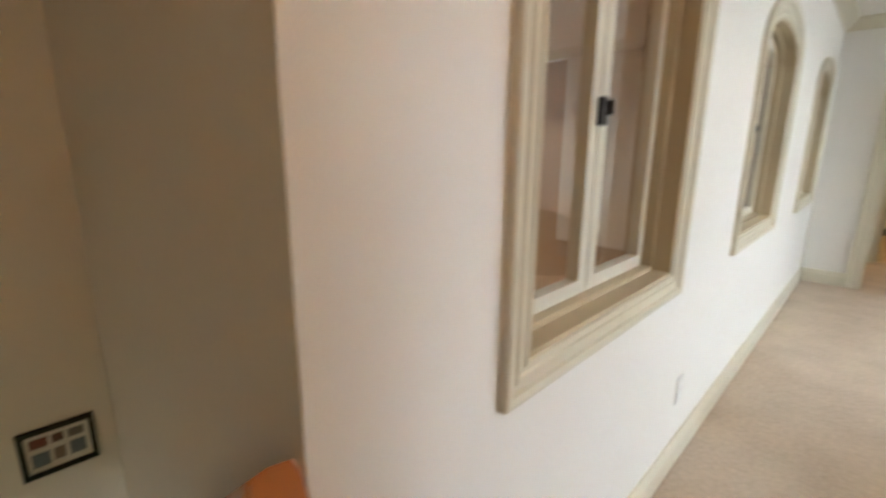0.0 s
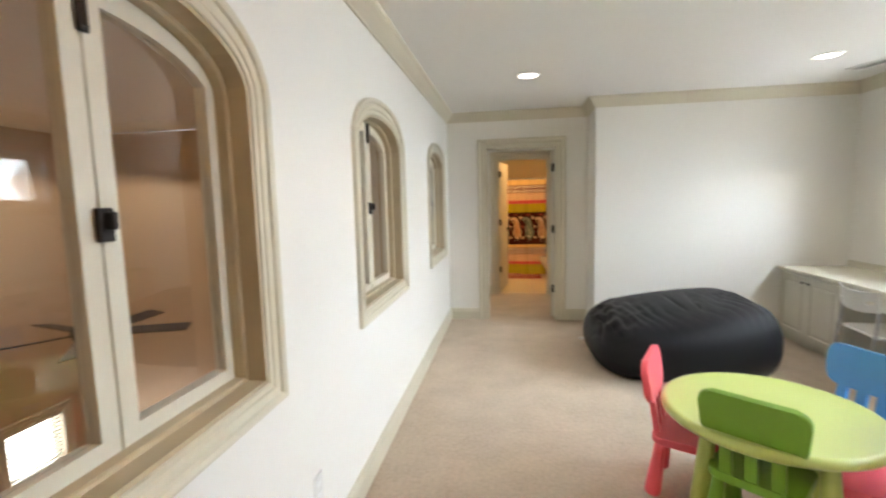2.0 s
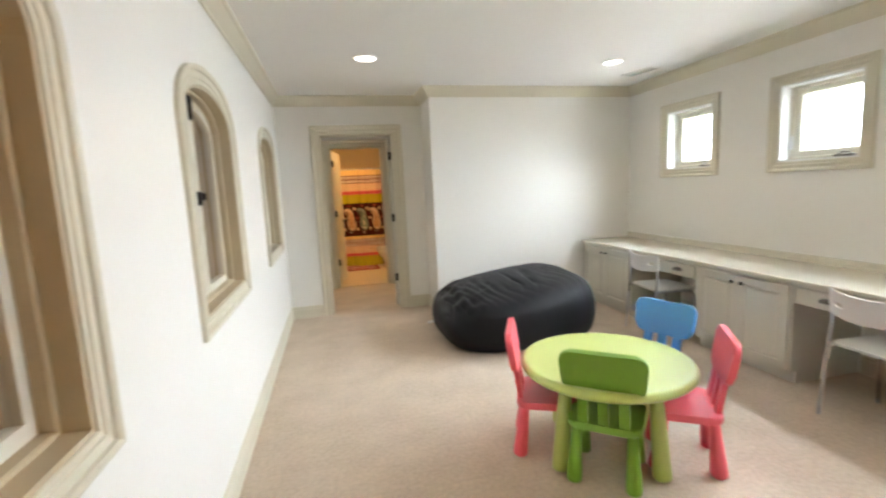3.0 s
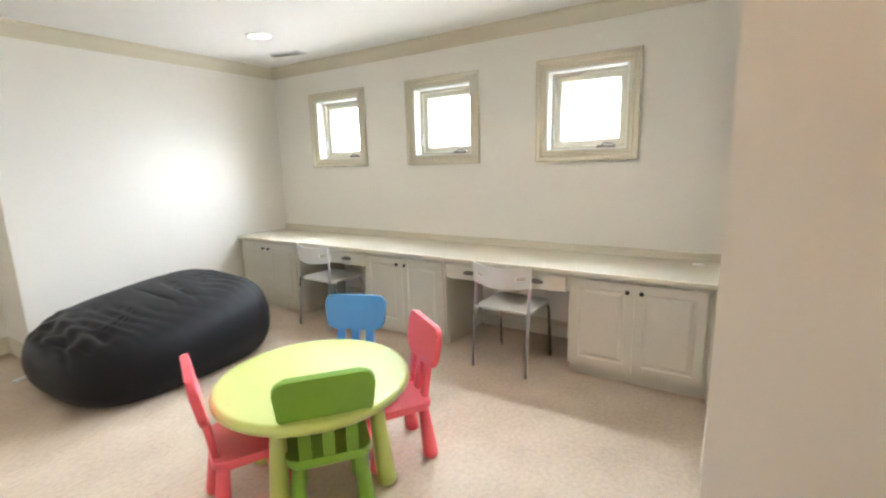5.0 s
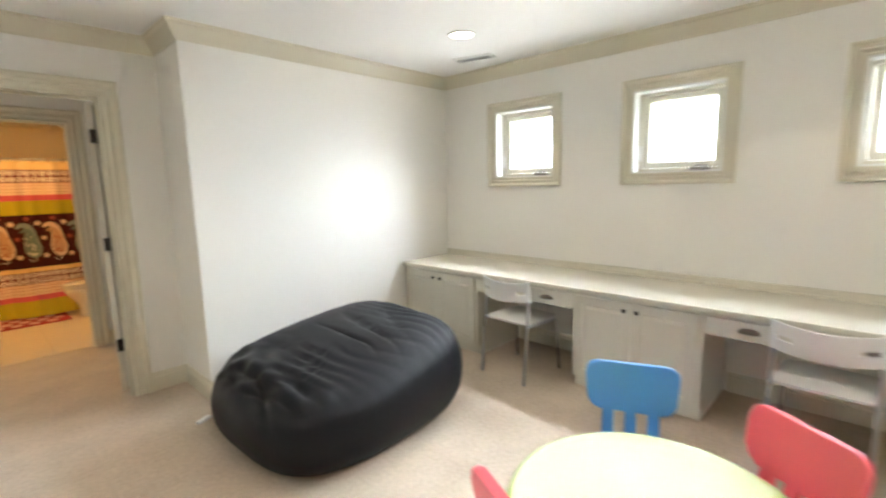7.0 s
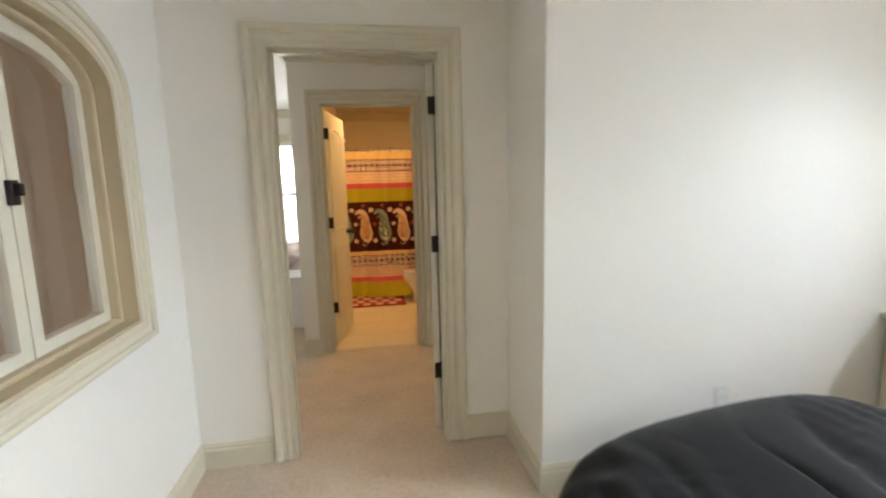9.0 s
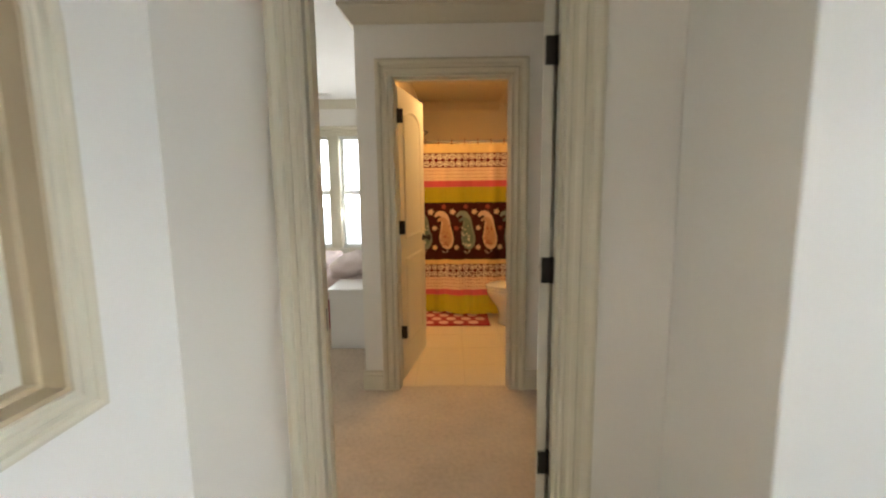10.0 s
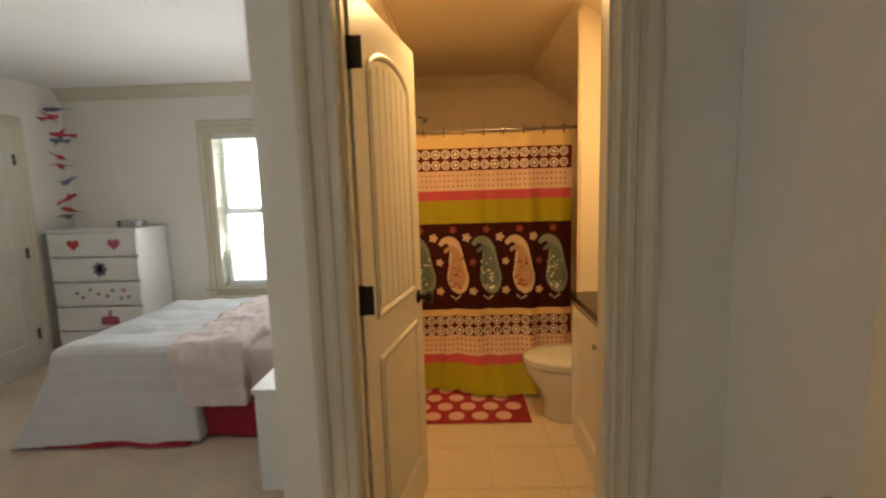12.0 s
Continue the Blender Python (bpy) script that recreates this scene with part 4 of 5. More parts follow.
cd = thing("door_3", "closed cream double closet doors with dark knobs", "door", kind="structure")
part("casing", casing_mesh([(8.44, 0.0), (8.44, ZD), (9.71, ZD), (9.71, 0.0)], on_x(BX0, 1), False), TRIM, cd)
for s, y0 in ((0, 8.443), (1, 9.077)):
    leaf = part("leaf", boxed(0, 0.001, 0, 0.001, 0.02, 0.021), DOORPAINT, cd)
    leaf.matrix_world = pose(BX0 + 0.018, y0, 0, 0, 0, 90)
    door_slab(leaf, 0.630, 2.022, 0.017)
    part("knob", lathe_knob(bmesh.new(), (0.630 - 0.05 if s == 0 else 0.05, 0.0, 0.92), (0, -1, 0)), BRONZE, leaf, "dark bronze knob", True)
    for z in (0.3, 1.0, 1.78):
        bm = bmesh.new()
        yy = 0.0 if s == 0 else 0.630
        box(bm, yy - 0.012, yy + 0.012, -0.006, 0.0, z - 0.045, z + 0.045)
        part("hinge", bm, BRONZE, leaf, "dark hinge")

lampb = thing("flush_ceiling_lamp", "lit white glass bowl ceiling lamp with dark rim", "ceiling light", m=pose(-1.15, 7.95, ZC))
part("rim", lathe(bmesh.new(), [(0.10, 0.001), (0.17, -0.02), (0.178, -0.045), (0.165, -0.05), (0.10, -0.03)], 36), BRONZE, lampb, "dark bronze rim", True)
part("bowl", lathe(bmesh.new(), [(0.166, -0.046), (0.155, -0.08), (0.12, -0.115), (0.06, -0.138), (0.004, -0.143)], 36), BOWL, lampb, "glowing white glass bowl", True)
part("finial", lathe(bmesh.new(), [(0.014, -0.140), (0.012, -0.150), (0.004, -0.160)], 12), BRONZE, lampb, smooth=True)
ceiling_vent(pose(-0.65, 9.86, ZC, 0, 0, 90), 0.30, 0.12, "white slotted air vent in the bedroom ceiling")


def cloth_block(x0, x1, y0, y1, z0, z1, r, amp, seed, n=40, flare=0.0, crumple=1.0):
    """A draped, slightly uneven covering with soft edges."""
    bm = bmesh.new()
    box(bm, x0, x1, y0, y1, z0, z1)
    bmesh.ops.subdivide_edges(bm, edges=bm.edges, cuts=n, use_grid_fill=True)
    for v in bm.verts:
        p = v.co
        # round the upper edges
        dx = max(x0 + r - p.x, p.x - (x1 - r), 0) / r
        dy = max(y0 + r - p.y, p.y - (y1 - r), 0) / r
        if p.z > z1 - r:
            dz = (p.z - (z1 - r)) / r
            l = math.sqrt(max(dx, dy) ** 2 + dz ** 2)
            if l > 1:
                f = 1 / l
                cx = p.x + (dx * r * (1 - f) if p.x < x0 + r else -dx * r * (1 - f) if p.x > x1 - r else 0)
                cy = p.y + (dy * r * (1 - f) if p.y < y0 + r else -dy * r * (1 - f) if p.y > y1 - r else 0)
                v.co = Vector((cx, cy, z1 - r + dz * r * f))
        low = max(0.0, (z1 - p.z) / (z1 - z0))
        nn = noise.noise(Vector((p.x * 5, p.y * 5, p.z * 1.5 + seed)))
        side = Vector((-1 if p.x < x0 + 0.02 else 1 if p.x > x1 - 0.02 else 0, -1 if p.y < y0 + 0.02 else 1 if p.y > y1 - 0.02 else 0, 0))
        v.co += side * (amp * (0.3 + low) * nn + flare * low ** 2)
        fine_fold = noise.noise(Vector((p.x * 4 + seed, p.y * 17, p.z * 14))) + 0.6 * noise.noise(Vector((p.x * 22, p.y * 19, p.z * 9 + seed)))
        v.co += side * amp * 0.16 * crumple * fine_fold
        v.co.z += amp * (0.6 * nn + 0.18 * crumple * fine_fold) if p.z > z1 - 0.03 else 0
        if p.z <= z0 + 1e-4:
            v.co.z = z0 + max(0.0, amp * 0.4 * nn) * 0
    return bm


bed = thing("bed", "made single bed with pale grey quilt and crimson valance", "bed")
part("base", boxed(-1.44, 0.30, 8.54, 9.64, 0.0, 0.28, 0.01), WHITE, bed)
part("mattress", boxed(-1.45, 0.305, 8.52, 9.65, 0.28, 0.53, 0.05, 3), SHEET, bed)
part("valance", cloth_block(-1.46, 0.302, 8.50, 9.66, 0.012, 0.30, 0.02, 0.025, 2, 50), REDCLOTH, bed, "crimson bed skirt", True)
QX, QY = -1.50, 8.455


def corner_swing(bm, z0, z1, grow):
    """Swings the loose corner of a hanging cover outwards and presses quilting lines into it."""
    for v in bm.verts:
        low = max(0.0, min(1.0, (z1 - v.co.z) / (z1 - z0)))
        d = math.hypot(v.co.x - QX, v.co.y - QY)
        k = math.exp(-(d / 0.24) ** 2) * low ** 1.5 * grow
        v.co += Vector((-0.185 * k, -0.055 * k, 0))
        if grow == 1.0:
            if low < 0.08:
                v.co.z -= 0.004 * (1 - abs(math.sin(math.pi * v.co.y / 0.115))) ** 4
            else:
                v.co.y += 0.003 * (1 - abs(math.sin(math.pi * v.co.z / 0.105))) ** 4
    return bm


part("quilt", corner_swing(cloth_block(QX, -0.70, QY, 9.68, 0.030, 0.585, 0.06, 0.030, 5, 80, 0.05, 0.6), 0.03, 0.585, 1.0), QUILT, bed, "pale grey quilt hanging to the floor", True)
part("quilt_border", corner_swing(cloth_block(-1.558, -0.72, 8.400, 9.73, 0.008, 0.036, 0.010, 0.022, 5, 40, 0.01), -1.0, 0.0, 0.98), REDCLOTH, bed, "dark crimson quilt border", True)
part("folded_sheet", cloth_block(-0.82, -0.38, 8.44, 9.69, 0.225, 0.612, 0.06, 0.055, 9, 70, 0.015, 1.6), SHEET, bed, "pink flowered sheet turned down", True)
for px, py, pz, rz in ((-0.10, 8.75, 0.60, 12), (0.05, 9.30, 0.60, -8)):
    bm = bmesh.new()
    bmesh.ops.create_uvsphere(bm, u_segments=36, v_segments=20, radius=1.0)
    for v in bm.verts:
        k = (abs(v.co.x) ** 3 + abs(v.co.y) ** 3) ** (1 / 3) or 1
        rr = math.hypot(v.co.x, v.co.y) / k if k > 1e-6 else 1
        v.co = Vector((v.co.x * rr * 0.20, v.co.y * rr * 0.32, v.co.z * 0.11)) * (1 + 0.18 * noise.noise(v.co * 2.2) + 0.07 * noise.noise(v.co * 6.0))
    pl = tagged(part("pillow", bm, SHEET, smooth=True), "rumpled pale pillow lying on the bed", "pillow", "pillows on the bed")
    pl.matrix_world = pose(px, py, pz, 0, -18, rz)

ns = thing("nightstand", "plain white nightstand beside the bed", "nightstand")
part("body", boxed(-0.12, 0.31, 8.01, 8.41, 0.0, 0.495, 0.003), WHITE, ns)
part("top", boxed(-0.13, 0.315, 7.995, 8.42, 0.495, 0.52, 0.004), WHITE, ns)

dr = thing("dresser", "tall white chest of drawers decorated with cut-out stickers", "dresser")
part("body", boxed(-2.735, -1.955, 9.868, 10.23, 0.0, 1.155, 0.003), WHITE, dr)
for xs in (-2.735, -1.970):
    part("side_panel", boxed(xs, xs + 0.015, 9.822, 9.868, 0.0, 1.155, 0.001), WHITE, dr)
part("top", boxed(-2.745, -1.945, 9.795, 10.235, 1.155, 1.18, 0.003), WHITE, dr)
stk = {"red": material("red_sticker", (0.55, 0.03, 0.05), 0.5), "grey": material("slate_sticker", (0.12, 0.20, 0.24), 0.5), "rose": material("rose_sticker", (0.40, 0.08, 0.16), 0.5)}


def blob(u, v, r, lobes, depth):
    return [(u + r * (1 + depth * math.cos(lobes * 2 * math.pi * i / 40)) * math.cos(2 * math.pi * i / 40), v + r * (1 + depth * math.cos(lobes * 2 * math.pi * i / 40)) * math.sin(2 * math.pi * i / 40)) for i in range(40)]


def heart(u, v, r):
    out = []
    for i in range(40):
        t = 2 * math.pi * i / 40
        out.append((u + r * math.sin(t) ** 3, v + r * (0.8125 * math.cos(t) - 0.3125 * math.cos(2 * t) - 0.125 * math.cos(3 * t) - 0.0625 * math.cos(4 * t))))
    return out


PD = on_y(9.800, -1)
zt = [1.148, 0.930, 0.712, 0.494, 0.276, 0.058]
for i in range(5):
    f = part("drawer_front", boxed(-2.733, -1.957, 9.800, 9.820, zt[i + 1] + 0.019, zt[i], 0.003), WHITE, dr)
    zc = (zt[i] + zt[i + 1]) / 2 + 0.01
    def sticker(pts, key):
        part("sticker", prism(bmesh.new(), pts, PD, 0.0002, 0.0012), stk[key], f)
    if i == 0:
        sticker(heart(-2.51, zc, 0.055), "red")
        sticker(heart(-2.15, zc, 0.055), "rose")
    elif i == 1:
        sticker(blob(-2.30, zc, 0.060, 7, 0.15), "grey")
        sticker(blob(-2.30, zc, 0.034, 5, 0.2), "red")
    elif i == 2:
        for k, (du, dv) in enumerate(((-0.22, 0.01), (-0.17, -0.03), (-0.10, 0.04), (-0.03, 0.0), (0.05, -0.02), (0.10, 0.03), (0.17, -0.04), (0.20, 0.03), (0.24, -0.03))):
            sticker(blob(-2.31 + du, zc + dv, 0.015, 5, 0.2), ("grey", "rose", "grey")[k % 3])
    elif i == 3:
        sticker([(-2.34, zc - 0.06), (-2.18, zc - 0.06), (-2.18, zc + 0.01), (-2.24, zc + 0.02), (-2.245, zc + 0.07), (-2.265, zc + 0.07), (-2.27, zc + 0.02), (-2.34, zc + 0.01)], "rose")

dr.matrix_world = pose(0.05, 0, 0)
rd = thing("clock_radio", "small silver and black clock radio on the dresser", "radio", m=pose(-2.06, 10.02, 1.18, 0, 0, -12))
part("case", boxed(-0.11, 0.09, -0.06, 0.06, 0.0, 0.055, 0.015, 3), CHROME, rd)
part("front", boxed(-0.125, -0.08, -0.064, 0.055, 0.002, 0.06, 0.015, 3), BRONZE, rd, "black rounded end")

mob = thing("bird_mobile", "string of small red and blue paper birds hanging from the ceiling", "mobile")
part("string", cyl(bmesh.new(), (-2.68, 10.05, 1.26), (-2.68, 10.05, ZC), 0.0015, n=6), WHITE, mob)
rng = random.Random(3)
redp, bluep = material("red_paper", (0.50, 0.04, 0.04), 0.7), material("slate_paper", (0.14, 0.18, 0.28), 0.7)
for i, z in enumerate((2.24, 2.17, 2.02, 1.97, 1.82, 1.74, 1.60, 1.46, 1.35, 1.29)):
    bm = bmesh.new()
    lathe(bm, [(0.002, -0.07), (0.012, -0.04), (0.022, 0.0), (0.014, 0.035), (0.018, 0.05), (0.002, 0.075)], 10, pose(0, 0, 0, 0, 90, 0))
    prism(bm, [(-0.02, 0.0), (0.02, 0.0), (-0.03, 0.085)], flat(0.006), -0.002, 0.002)
    prism(bm, [(-0.02, 0.0), (0.02, 0.0), (-0.03, -0.085)], flat(0.006), -0.002, 0.002)
    prism(bm, [(-0.06, 0.012), (-0.06, -0.012), (-0.12, -0.03), (-0.12, 0.03)], flat(0.0), -0.002, 0.002)
    p = part("paper_bird", bm, redp if i % 3 != 0 else bluep, mob)
    p.matrix_world = pose(-2.68 + rng.uniform(-0.02, 0.02), 10.05 + rng.uniform(-0.02, 0.02), z, rng.uniform(-55, 55), rng.uniform(-35, 35), rng.uniform(0, 360))

cot = thing("doll_bunk", "white painted wooden bed end with a hot pink fleece over it", "bed end")
part("end_panel", boxed(-1.80, -1.39, 7.50, 7.55, 0.0, 0.66, 0.012), WHITE, cot)
part("post", boxed(-1.40, -1.34, 7.48, 7.57, 0.0, 0.70, 0.012), WHITE, cot)
part("fleece", cloth_block(-1.80, -1.36, 7.45, 7.60, 0.56, 0.78, 0.06, 0.04, 4, 24), HOTPINK, cot, "hot pink fleece throw", True)

# ---- bathroom ----
tub = thing("bathtub", "white alcove bathtub behind the shower curtain", "bathtub")
bm = bmesh.new()
box(bm, HW + 0.134, TX1 - 0.002, 9.28, TY1 - 0.002, 0.0, 0.42, 0.02)
part("shell", bm, PORCELAIN, tub)
CY = 9.20


def fold(u, z):
    """Depth of the curtain's folds at u along the rod; folds widen towards the hem."""
    k = 0.5 + 0.7 * (1.815 - z) / 1.75
    d = 0.012 * math.sin(u * 31) + 0.006 * math.sin(u * 53 + 1.3) + 0.010 * math.sin(u * 17 + 0.4)
    kick = -0.26 * max(0.0, (0.45 - z) / 0.4) ** 1.5 * (0.75 + 0.25 * math.sin(u * 6 + 1))
    return d * k + kick


def on_curtain(u, z, h):
    return Vector((u, CY + fold(u, z) - h, z))


sc = thing("shower_curtain", "banded shower curtain with a brown paisley border", "shower curtain")
CB = [(1.800, 1.706, "cream"), (1.706, 1.553, "maroon"), (1.553, 1.416, "pale"), (1.416, 1.349, "rosy"), (1.349, 1.186, "moss"), (1.186, 0.565, "brown"),
      (0.565, 0.515, "cream"), (0.515, 0.375, "maroon"), (0.375, 0.250, "pale"), (0.250, 0.195, "rosy"), (0.195, 0.030, "moss")]
CCOL = {"cream": (0.72, 0.52, 0.24), "maroon": (0.13, 0.016, 0.022), "pale": (0.66, 0.46, 0.32), "rosy": (0.50, 0.085, 0.10), "moss": (0.36, 0.31, 0.02), "brown": (0.045, 0.010, 0.010), "ring": (0.76, 0.70, 0.58), "slate": (0.21, 0.25, 0.21), "ivory": (0.60, 0.44, 0.30), "rust": (0.26, 0.06, 0.04), "slate_core": (0.13, 0.17, 0.14), "ivory_core": (0.44, 0.27, 0.16)}
CM = {k: material("curtain_" + k, v, 0.9, vary=0.10, scale=40, bump=0.25, bump_scale=500, spec=0.1) for k, v in CCOL.items()}
CU0, CU1 = 0.48, 1.665
nu = 150
for z1, z0, key in CB:
    bm = bmesh.new()
    nz = max(1, int((z1 - z0) / 0.05))
    grid = [[bm.verts.new(on_curtain(CU0 + (CU1 - CU0) * i / nu, z0 + (z1 - z0) * j / nz, 0)) for i in range(nu + 1)] for j in range(nz + 1)]
    for j in range(nz):
        for i in range(nu):
            bm.faces.new((grid[j][i], grid[j][i + 1], grid[j + 1][i + 1], grid[j + 1][i]))
    part("cloth_band", bm, CM[key], sc, "", True)


def printed(bm, outline, h=0.0025):
    bm.faces.new([bm.verts.new(on_curtain(u, v, h)) for u, v in outline])


def strip(bm, outer, inner, h=0.0025):
    n = len(outer)
    a = [bm.verts.new(on_curtain(u, v, h)) for u, v in outer]
    b = [bm.verts.new(on_curtain(u, v, h)) for u, v in inner]
    for i in range(n):
        bm.faces.new((a[i], a[(i + 1) % n], b[(i + 1) % n], b[i]))


def circle(u, v, r, n=18):
    return [(u + r * math.cos(2 * math.pi * i / n), v + r * math.sin(2 * math.pi * i / n)) for i in range(n)]


bm = bmesh.new()
for zc in (1.667, 1.593, 0.480, 0.410):
    k = 0
    u = CU0 + 0.04
    while u < CU1 - 0.03:
        strip(bm, circle(u, zc, 0.031), circle(u, zc, 0.022))
        if k % 2:
            printed(bm, [(u, zc + 0.017), (u + 0.017, zc), (u, zc - 0.017), (u - 0.017, zc)])
        else:
            strip(bm, circle(u, zc, 0.016, 12), circle(u, zc, 0.009, 12))
        u += 0.068
        k += 1
part("ring_print", bm, CM["ring"], sc, "pale ring print", False)["kind"] = "stuff"
bm = bmesh.new()
for z0 in (1.447, 1.484, 1.521, 0.278, 0.312, 0.346):
    for i in range(38):
        u = CU0 + 0.02 + i * 0.031
        if u < CU1 - 0.02:
            printed(bm, circle(u, z0, 0.0062, 8))
part("dot_print", bm, CM["rust"], sc)["kind"] = "stuff"


def paisley(u, v, s, grow=1.0):
    out = []
    spine = 26
    left, right = [], []
    for i in range(spine + 1):
        t = i / spine
        # a straight teardrop body whose tip curls over to one side
        if t < 0.55:
            x, y, ang = 0.06 - 0.04 * t / 0.55, -0.5 + 0.72 * t / 0.55, 0.0
        else:
            ang = 2.5 * (t - 0.55) / 0.45
            x, y = -0.13 + 0.15 * math.cos(ang), 0.22 + 0.22 * math.sin(ang)
        w = 0.185 * math.sin(math.pi * min(1.0, t / 0.62) ** 0.75) ** 0.62 if t < 0.26 else 0.185 - 0.150 * ((t - 0.26) / 0.74) ** 0.75
        w = max(w, 0.02)
        left.append((u + s * grow * (x - w * math.cos(ang)), v + s * grow * (y - w * math.sin(ang))))
        right.append((u + s * grow * (x + w * math.cos(ang)), v + s * grow * (y + w * math.sin(ang))))
    return left + right[::-1]


for i in range(6):
    u = 0.605 + 0.235 * i
    if u > CU1 - 0.03:
        break
    key = "slate" if i % 2 == 0 else "ivory"
    bm = bmesh.new()
    pts = paisley(u, 0.885, 0.42)
    clip = [(min(max(a, CU0 + 0.004), CU1 - 0.004), b) for a, b in pts]
    n = len(clip) // 2
    rows_ = [[bm.verts.new(on_curtain(p0 + (p1 - p0) * c / 8, q0 + (q1 - q0) * c / 8, 0.003)) for c in range(9)] for (p0, q0), (p1, q1) in zip(clip[:n], clip[n:][::-1])]
    for r0, r1 in zip(rows_, rows_[1:]):
        for c in range(8):
            bm.faces.new((r0[c], r0[c + 1], r1[c + 1], r1[c]))
    pz = part("paisley_print", bm, CM[key], sc, "large paisley print")
    core = [(min(max(a, CU0 + 0.006), CU1 - 0.006), b) for a, b in paisley(u + 0.004, 0.872, 0.42, 0.74)]
    bm = bmesh.new()
    rows_ = [[bm.verts.new(on_curtain(p0 + (p1 - p0) * c / 8, q0 + (q1 - q0) * c / 8, 0.0038)) for c in range(9)] for (p0, q0), (p1, q1) in zip(core[:n], core[n:][::-1])]
    for r0, r1 in zip(rows_, rows_[1:]):
        for c in range(8):
            bm.faces.new((r0[c], r0[c + 1], r1[c + 1], r1[c]))
    part("core_print", bm, CM[key + "_core"], pz)
    bm = bmesh.new()
    rr = random.Random(10 + i)
    for k in range(26):
        t = rr.uniform(-0.42, 0.12)
        wv = 0.055 * math.cos(t * 2.2)
        uu = u + rr.uniform(-wv, wv)
        if CU0 + 0.02 < uu < CU1 - 0.02:
            printed(bm, blob(uu, 0.885 + 0.42 * t, rr.uniform(0.004, 0.009), 4, 0.25), 0.0050)
    part("fleck_print", bm, CM["rust" if i % 2 else "ring"], pz)["kind"] = "stuff"
    for du, z, rad, key2 in ((0.085, 1.085, 0.028, "ivory"), (0.125, 0.70, 0.026, "ivory"), (-0.01, 1.14, 0.024, "rust"), (0.125, 0.91, 0.024, "ivory" if i % 2 == 0 else "rust")):
        if CU0 + 0.04 < u + du < CU1 - 0.04:
            bm = bmesh.new()
            printed(bm, blob(u + du, z, rad, 5, 0.22), 0.003)
            part("flower_print", bm, CM[key2], sc)
    bm = bmesh.new()
    for k in range(5):
        uu = u - 0.03 + 0.015 * k
        if CU0 + 0.01 < uu < CU1 - 0.01:
            printed(bm, circle(uu, 0.635 + 0.012 * abs(k - 2), 0.006, 8), 0.003)
    part("foot_print", bm, CM["ring"], sc)["kind"] = "stuff"

rod = thing("curtain_rod", "thin metal shower curtain rod", "curtain rod")
part("rod", cyl(bmesh.new(), (HW + 0.134, CY, 1.825), (TX1 - 0.002, CY, 1.825), 0.011), CHROME, rod, smooth=True)
for i in range(9):
    u = CU0 + 0.03 + i * 0.137
    pts = [(u, CY + 0.020 * math.cos(a), 1.818 + 0.030 * math.sin(a)) for a in [2 * math.pi * k / 14 for k in range(15)]]
    bm = tube(bmesh.new(), pts, 0.0045, 6)
    part("curtain_ring", bm, WOOD, sc, "brown curtain ring")

sh = thing("shower_fixture", "small chrome shower head on a bent arm", "shower head")
part("arm", tube(bmesh.new(), [(HW + 0.134, 9.60, 2.02), (HW + 0.22, 9.60, 2.01), (HW + 0.29, 9.60, 1.985)], 0.009), CHROME, sh, smooth=True)
part("head", lathe(bmesh.new(), [(0.010, 0.0), (0.012, -0.015), (0.032, -0.045), (0.030, -0.052), (0.004, -0.053)], 20, Matrix.Translation((HW + 0.285, 9.60, 1.99)) @ pose(0, 0, 0, 0, -40, 0)), CHROME, sh, smooth=True)

mat_ = thing("bath_mat", "crimson bath mat with pale pink spots", "bath mat", m=pose(0.0, 0.0, -0.004))
MX0, MX1, MY0, MY1 = 0.46, 1.285, 8.62, 9.14
bm = boxed(MX0, MX1, MY0, MY1, 0.0, 0.020, 0.008, 2)
part("mat_body", bm, REDCLOTH, mat_)
spot = material("pale_spot_pile", (0.66, 0.42, 0.36), 0.95, vary=0.12, scale=60, bump=0.6, bump_scale=200)
for j in range(4):
    for i in range(6):
        u = MX0 + 0.07 + i * 0.148 - (0.074 if j % 2 else 0)
        if MX0 + 0.03 < u < MX1 - 0.05:
            bm = bmesh.new()
            lathe(bm, [(0.052, 0.018), (0.050, 0.023), (0.002, 0.025)], 16, Matrix.Translation((u, MY0 + 0.065 + j * 0.125, 0)), True)
            part("spot", bm, spot, mat_)

toi = thing("toilet", "white two-piece toilet with closed lid", "toilet", m=pose(1.70, 8.715, -0.004, 0, 0, 90))
# built facing +y, then turned to face the open floor


def oval(a, b, y0, n=32, back=0.0):
    return [(a * math.cos(2 * math.pi * i / n), y0 + (b if math.sin(2 * math.pi * i / n) > 0 else b * 0.8) * math.sin(2 * math.pi * i / n)) for i in range(n)]


def loft(rings):
    bm = bmesh.new()
    rs = [[bm.verts.new((x, y, z)) for x, y in o] for o, z in rings]
    for a, b in zip(rs, rs[1:]):
        for i in range(len(a)):
            bm.faces.new((a[i], a[(i + 1) % len(a)], b[(i + 1) % len(b)], b[i]))
    bm.faces.new(rs[0])
    bm.faces.new(rs[-1])
    return bm


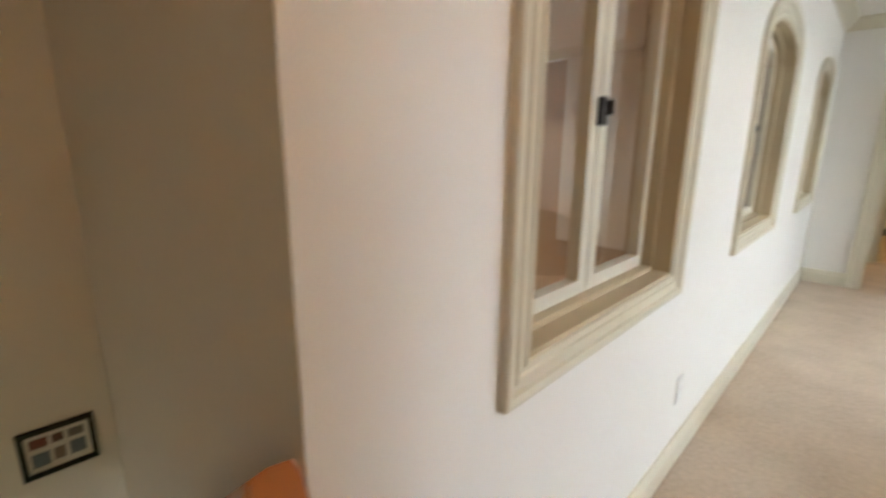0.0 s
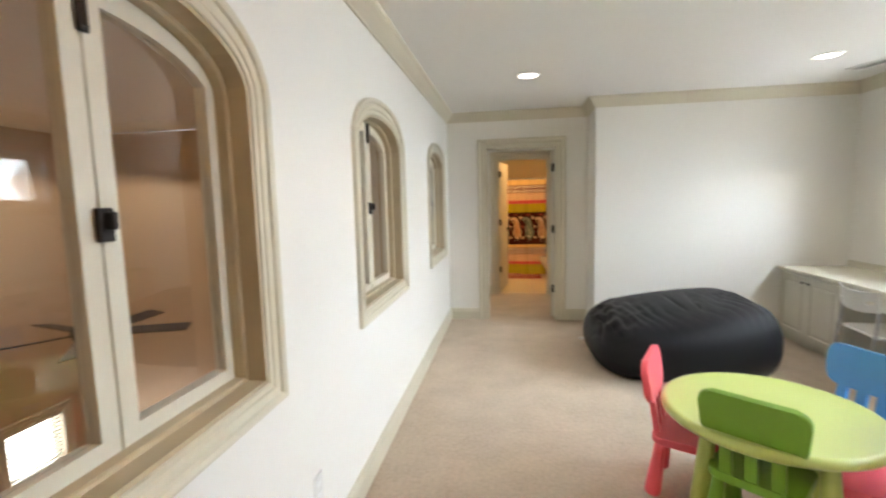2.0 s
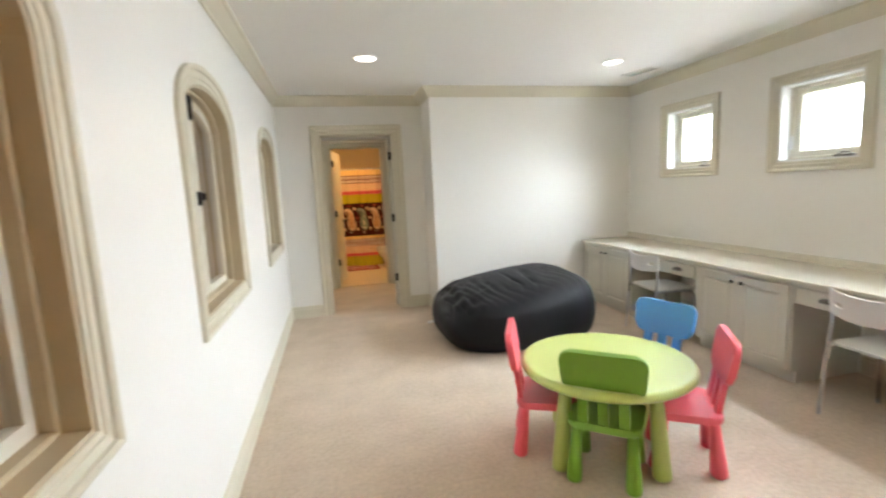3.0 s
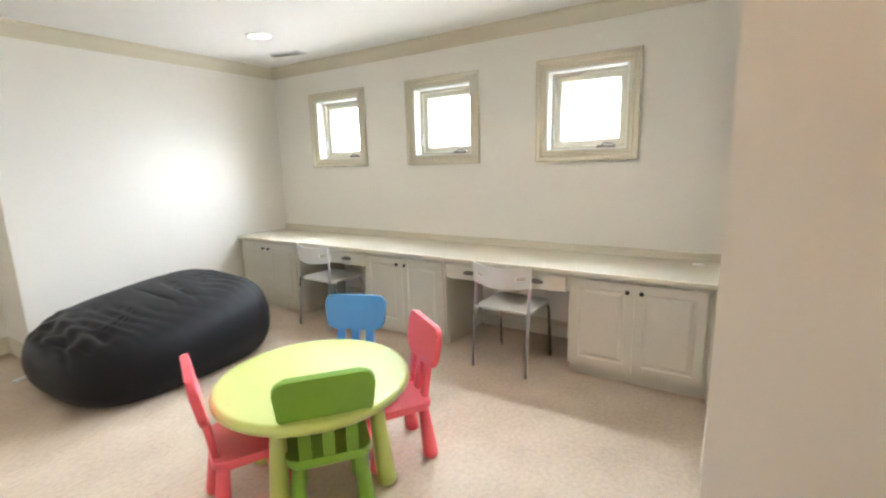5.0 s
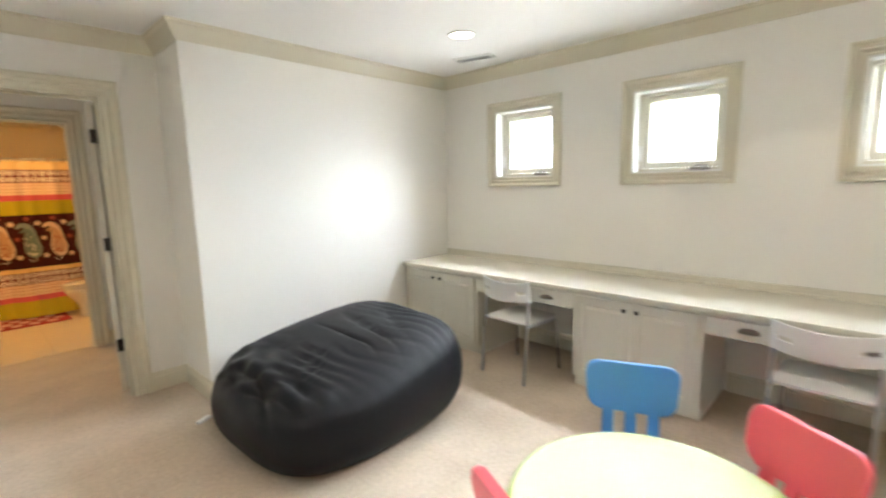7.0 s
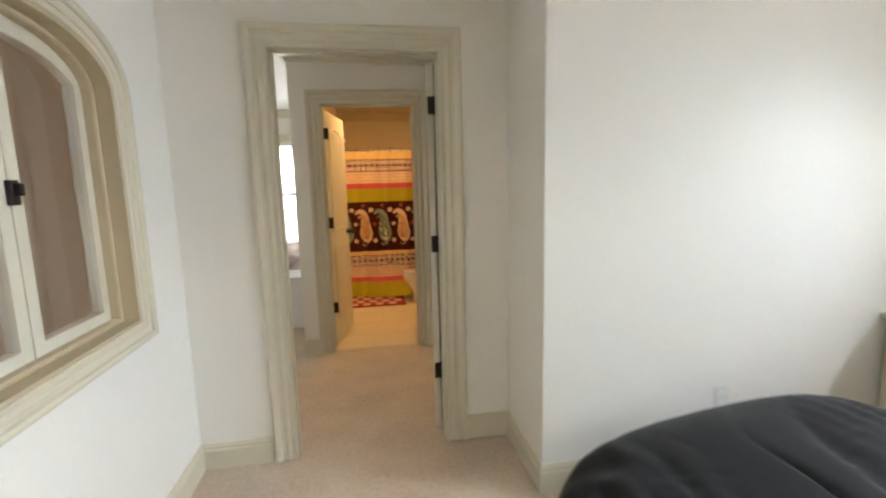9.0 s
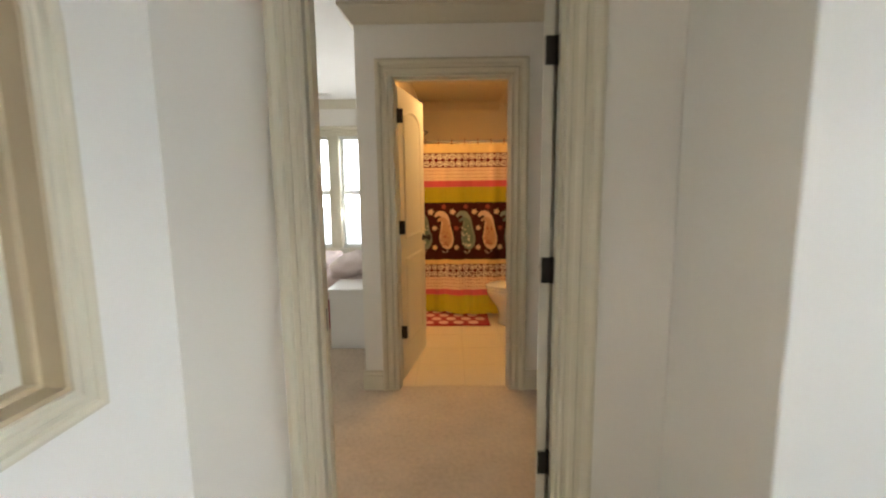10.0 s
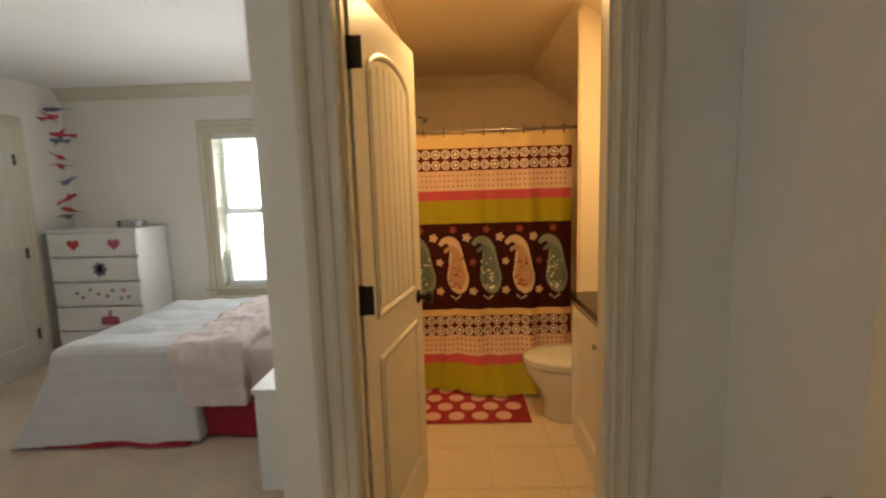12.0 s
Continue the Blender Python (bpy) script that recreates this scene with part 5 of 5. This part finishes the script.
part("bowl", loft([(oval(0.132, 0.245, 0.09), 0.0), (oval(0.128, 0.240, 0.09), 0.03), (oval(0.122, 0.232, 0.09), 0.10), (oval(0.130, 0.245, 0.10), 0.17), (oval(0.160, 0.280, 0.12), 0.245), (oval(0.182, 0.305, 0.13), 0.30), (oval(0.188, 0.313, 0.13), 0.33), (oval(0.184, 0.308, 0.13), 0.345), (oval(0.172, 0.295, 0.13), 0.347)]), PORCELAIN, toi, smooth=True)
part("seat", loft([(oval(0.172, 0.290, 0.13), 0.347), (oval(0.190, 0.316, 0.13), 0.354), (oval(0.196, 0.322, 0.13), 0.360), (oval(0.195, 0.321, 0.13), 0.368), (oval(0.184, 0.308, 0.13), 0.373)]), PORCELAIN, toi, smooth=True)
part("lid", loft([(oval(0.172, 0.290, 0.13), 0.374), (oval(0.192, 0.318, 0.13), 0.380), (oval(0.198, 0.324, 0.13), 0.386), (oval(0.196, 0.322, 0.13), 0.396), (oval(0.18, 0.30, 0.13), 0.403), (oval(0.10, 0.20, 0.13), 0.407)]), PORCELAIN, toi, smooth=True)
part("tank", boxed(-0.155, 0.155, -0.40, -0.19, 0.345, 0.70, 0.02, 3), PORCELAIN, toi)
part("tank_lid", boxed(-0.159, 0.159, -0.41, -0.18, 0.702, 0.735, 0.008, 2), PORCELAIN, toi)
part("pedestal", boxed(-0.10, 0.10, -0.30, 0.0, 0.0, 0.345, 0.02, 2), PORCELAIN, toi)

van = thing("vanity", "cream bathroom vanity cabinet with dark stone top", "vanity")
part("body", boxed(1.495, TX1 - 0.002, 7.40, 8.466, 0.0, 0.815, 0.003), CABPAINT, van)
part("stone_top", boxed(1.465, TX1 - 0.002, 7.375, 8.468, 0.815, 0.845, 0.005), GRANITE, van, "dark stone top")
for a, b in ((7.43, 7.92), (7.94, 8.44)):
    dd = part("cabinet_door", sweep(bmesh.new(), ring(a, b, 0.12, 0.78), [(0, -0.016), (0, 0.0), (0.05, 0.0), (0.056, -0.006), (0.06, -0.016)], on_x(1.479, -1), True), CABPAINT, van)
    part("knob", knob_small(bmesh.new(), (1.479, b - 0.04 if a < 7.9 else a + 0.04, 0.70)), CHROME, dd, "small metal knob", True)
bf = thing("bathroom_ceiling_vent", "square white bathroom fan cover on the ceiling", "vent", m=pose(0.98, 8.15, 2.36))
part("housing", sweep(bmesh.new(), ring(-0.14, 0.14, -0.14, 0.14), [(0, 0.001), (0, -0.012), (0.018, -0.018), (0.022, 0.001)], flat(0), True), PLATE, bf)
part("grille", boxed(-0.125, 0.125, -0.125, 0.125, -0.010, 0.0, 0.003, 1), PLATE, bf)
vl = thing("vanity_light", "bar of lit amber glass shades above the vanity", "wall light")
part("backplate", boxed(TX1 - 0.03, TX1 - 0.001, 7.62, 8.22, 1.72, 1.82, 0.006), CHROME, vl)
for yy in (7.72, 7.92, 8.12):
    part("shade", lathe(bmesh.new(), [(0.03, 0.0), (0.05, -0.05), (0.055, -0.09), (0.048, -0.09)], 20, pose(TX1 - 0.06, yy, 1.80)), AMBERLENS, vl, "glowing amber shade", True)

# ---- bathroom floor tiles ----
ts = 0.349
for i in range(6):
    for j in range(8):
        x0, y0 = max(HW + 0.14, 0.300 + i * ts), YB + 0.08 + j * ts
        x1, y1 = min(0.295 + (i + 1) * ts, TX1 - 0.002), min(y0 + ts - 0.005, TY1 - 0.002)
        if x1 - x0 < 0.03 or y0 > 9.27:
            continue
        part("tile", boxed(x0, x1, y0, y1, -0.006, 0.0, 0.0015, 1), TILE, floor_bath)

# ---- outdoors ----
HAZE = glowing("bright_overcast_sky", (0.93, 0.97, 1.0), 4.0)
setting("backdrop_desk_side", boxed(9.0, 9.05, -12, 18, -3.1, 14), HAZE, "bright white overcast sky", "backdrop")
setting("backdrop_bedroom_side", boxed(-12, 8.9, 16.0, 16.05, -3.1, 14), HAZE, "bright white overcast sky", "backdrop")
setting("ground", boxed(-400, 400, -400, 400, -3.3, -3.2), material("lawn", (0.06, 0.10, 0.03), 0.95, vary=0.3, scale=3), "distant grass outside", "ground")
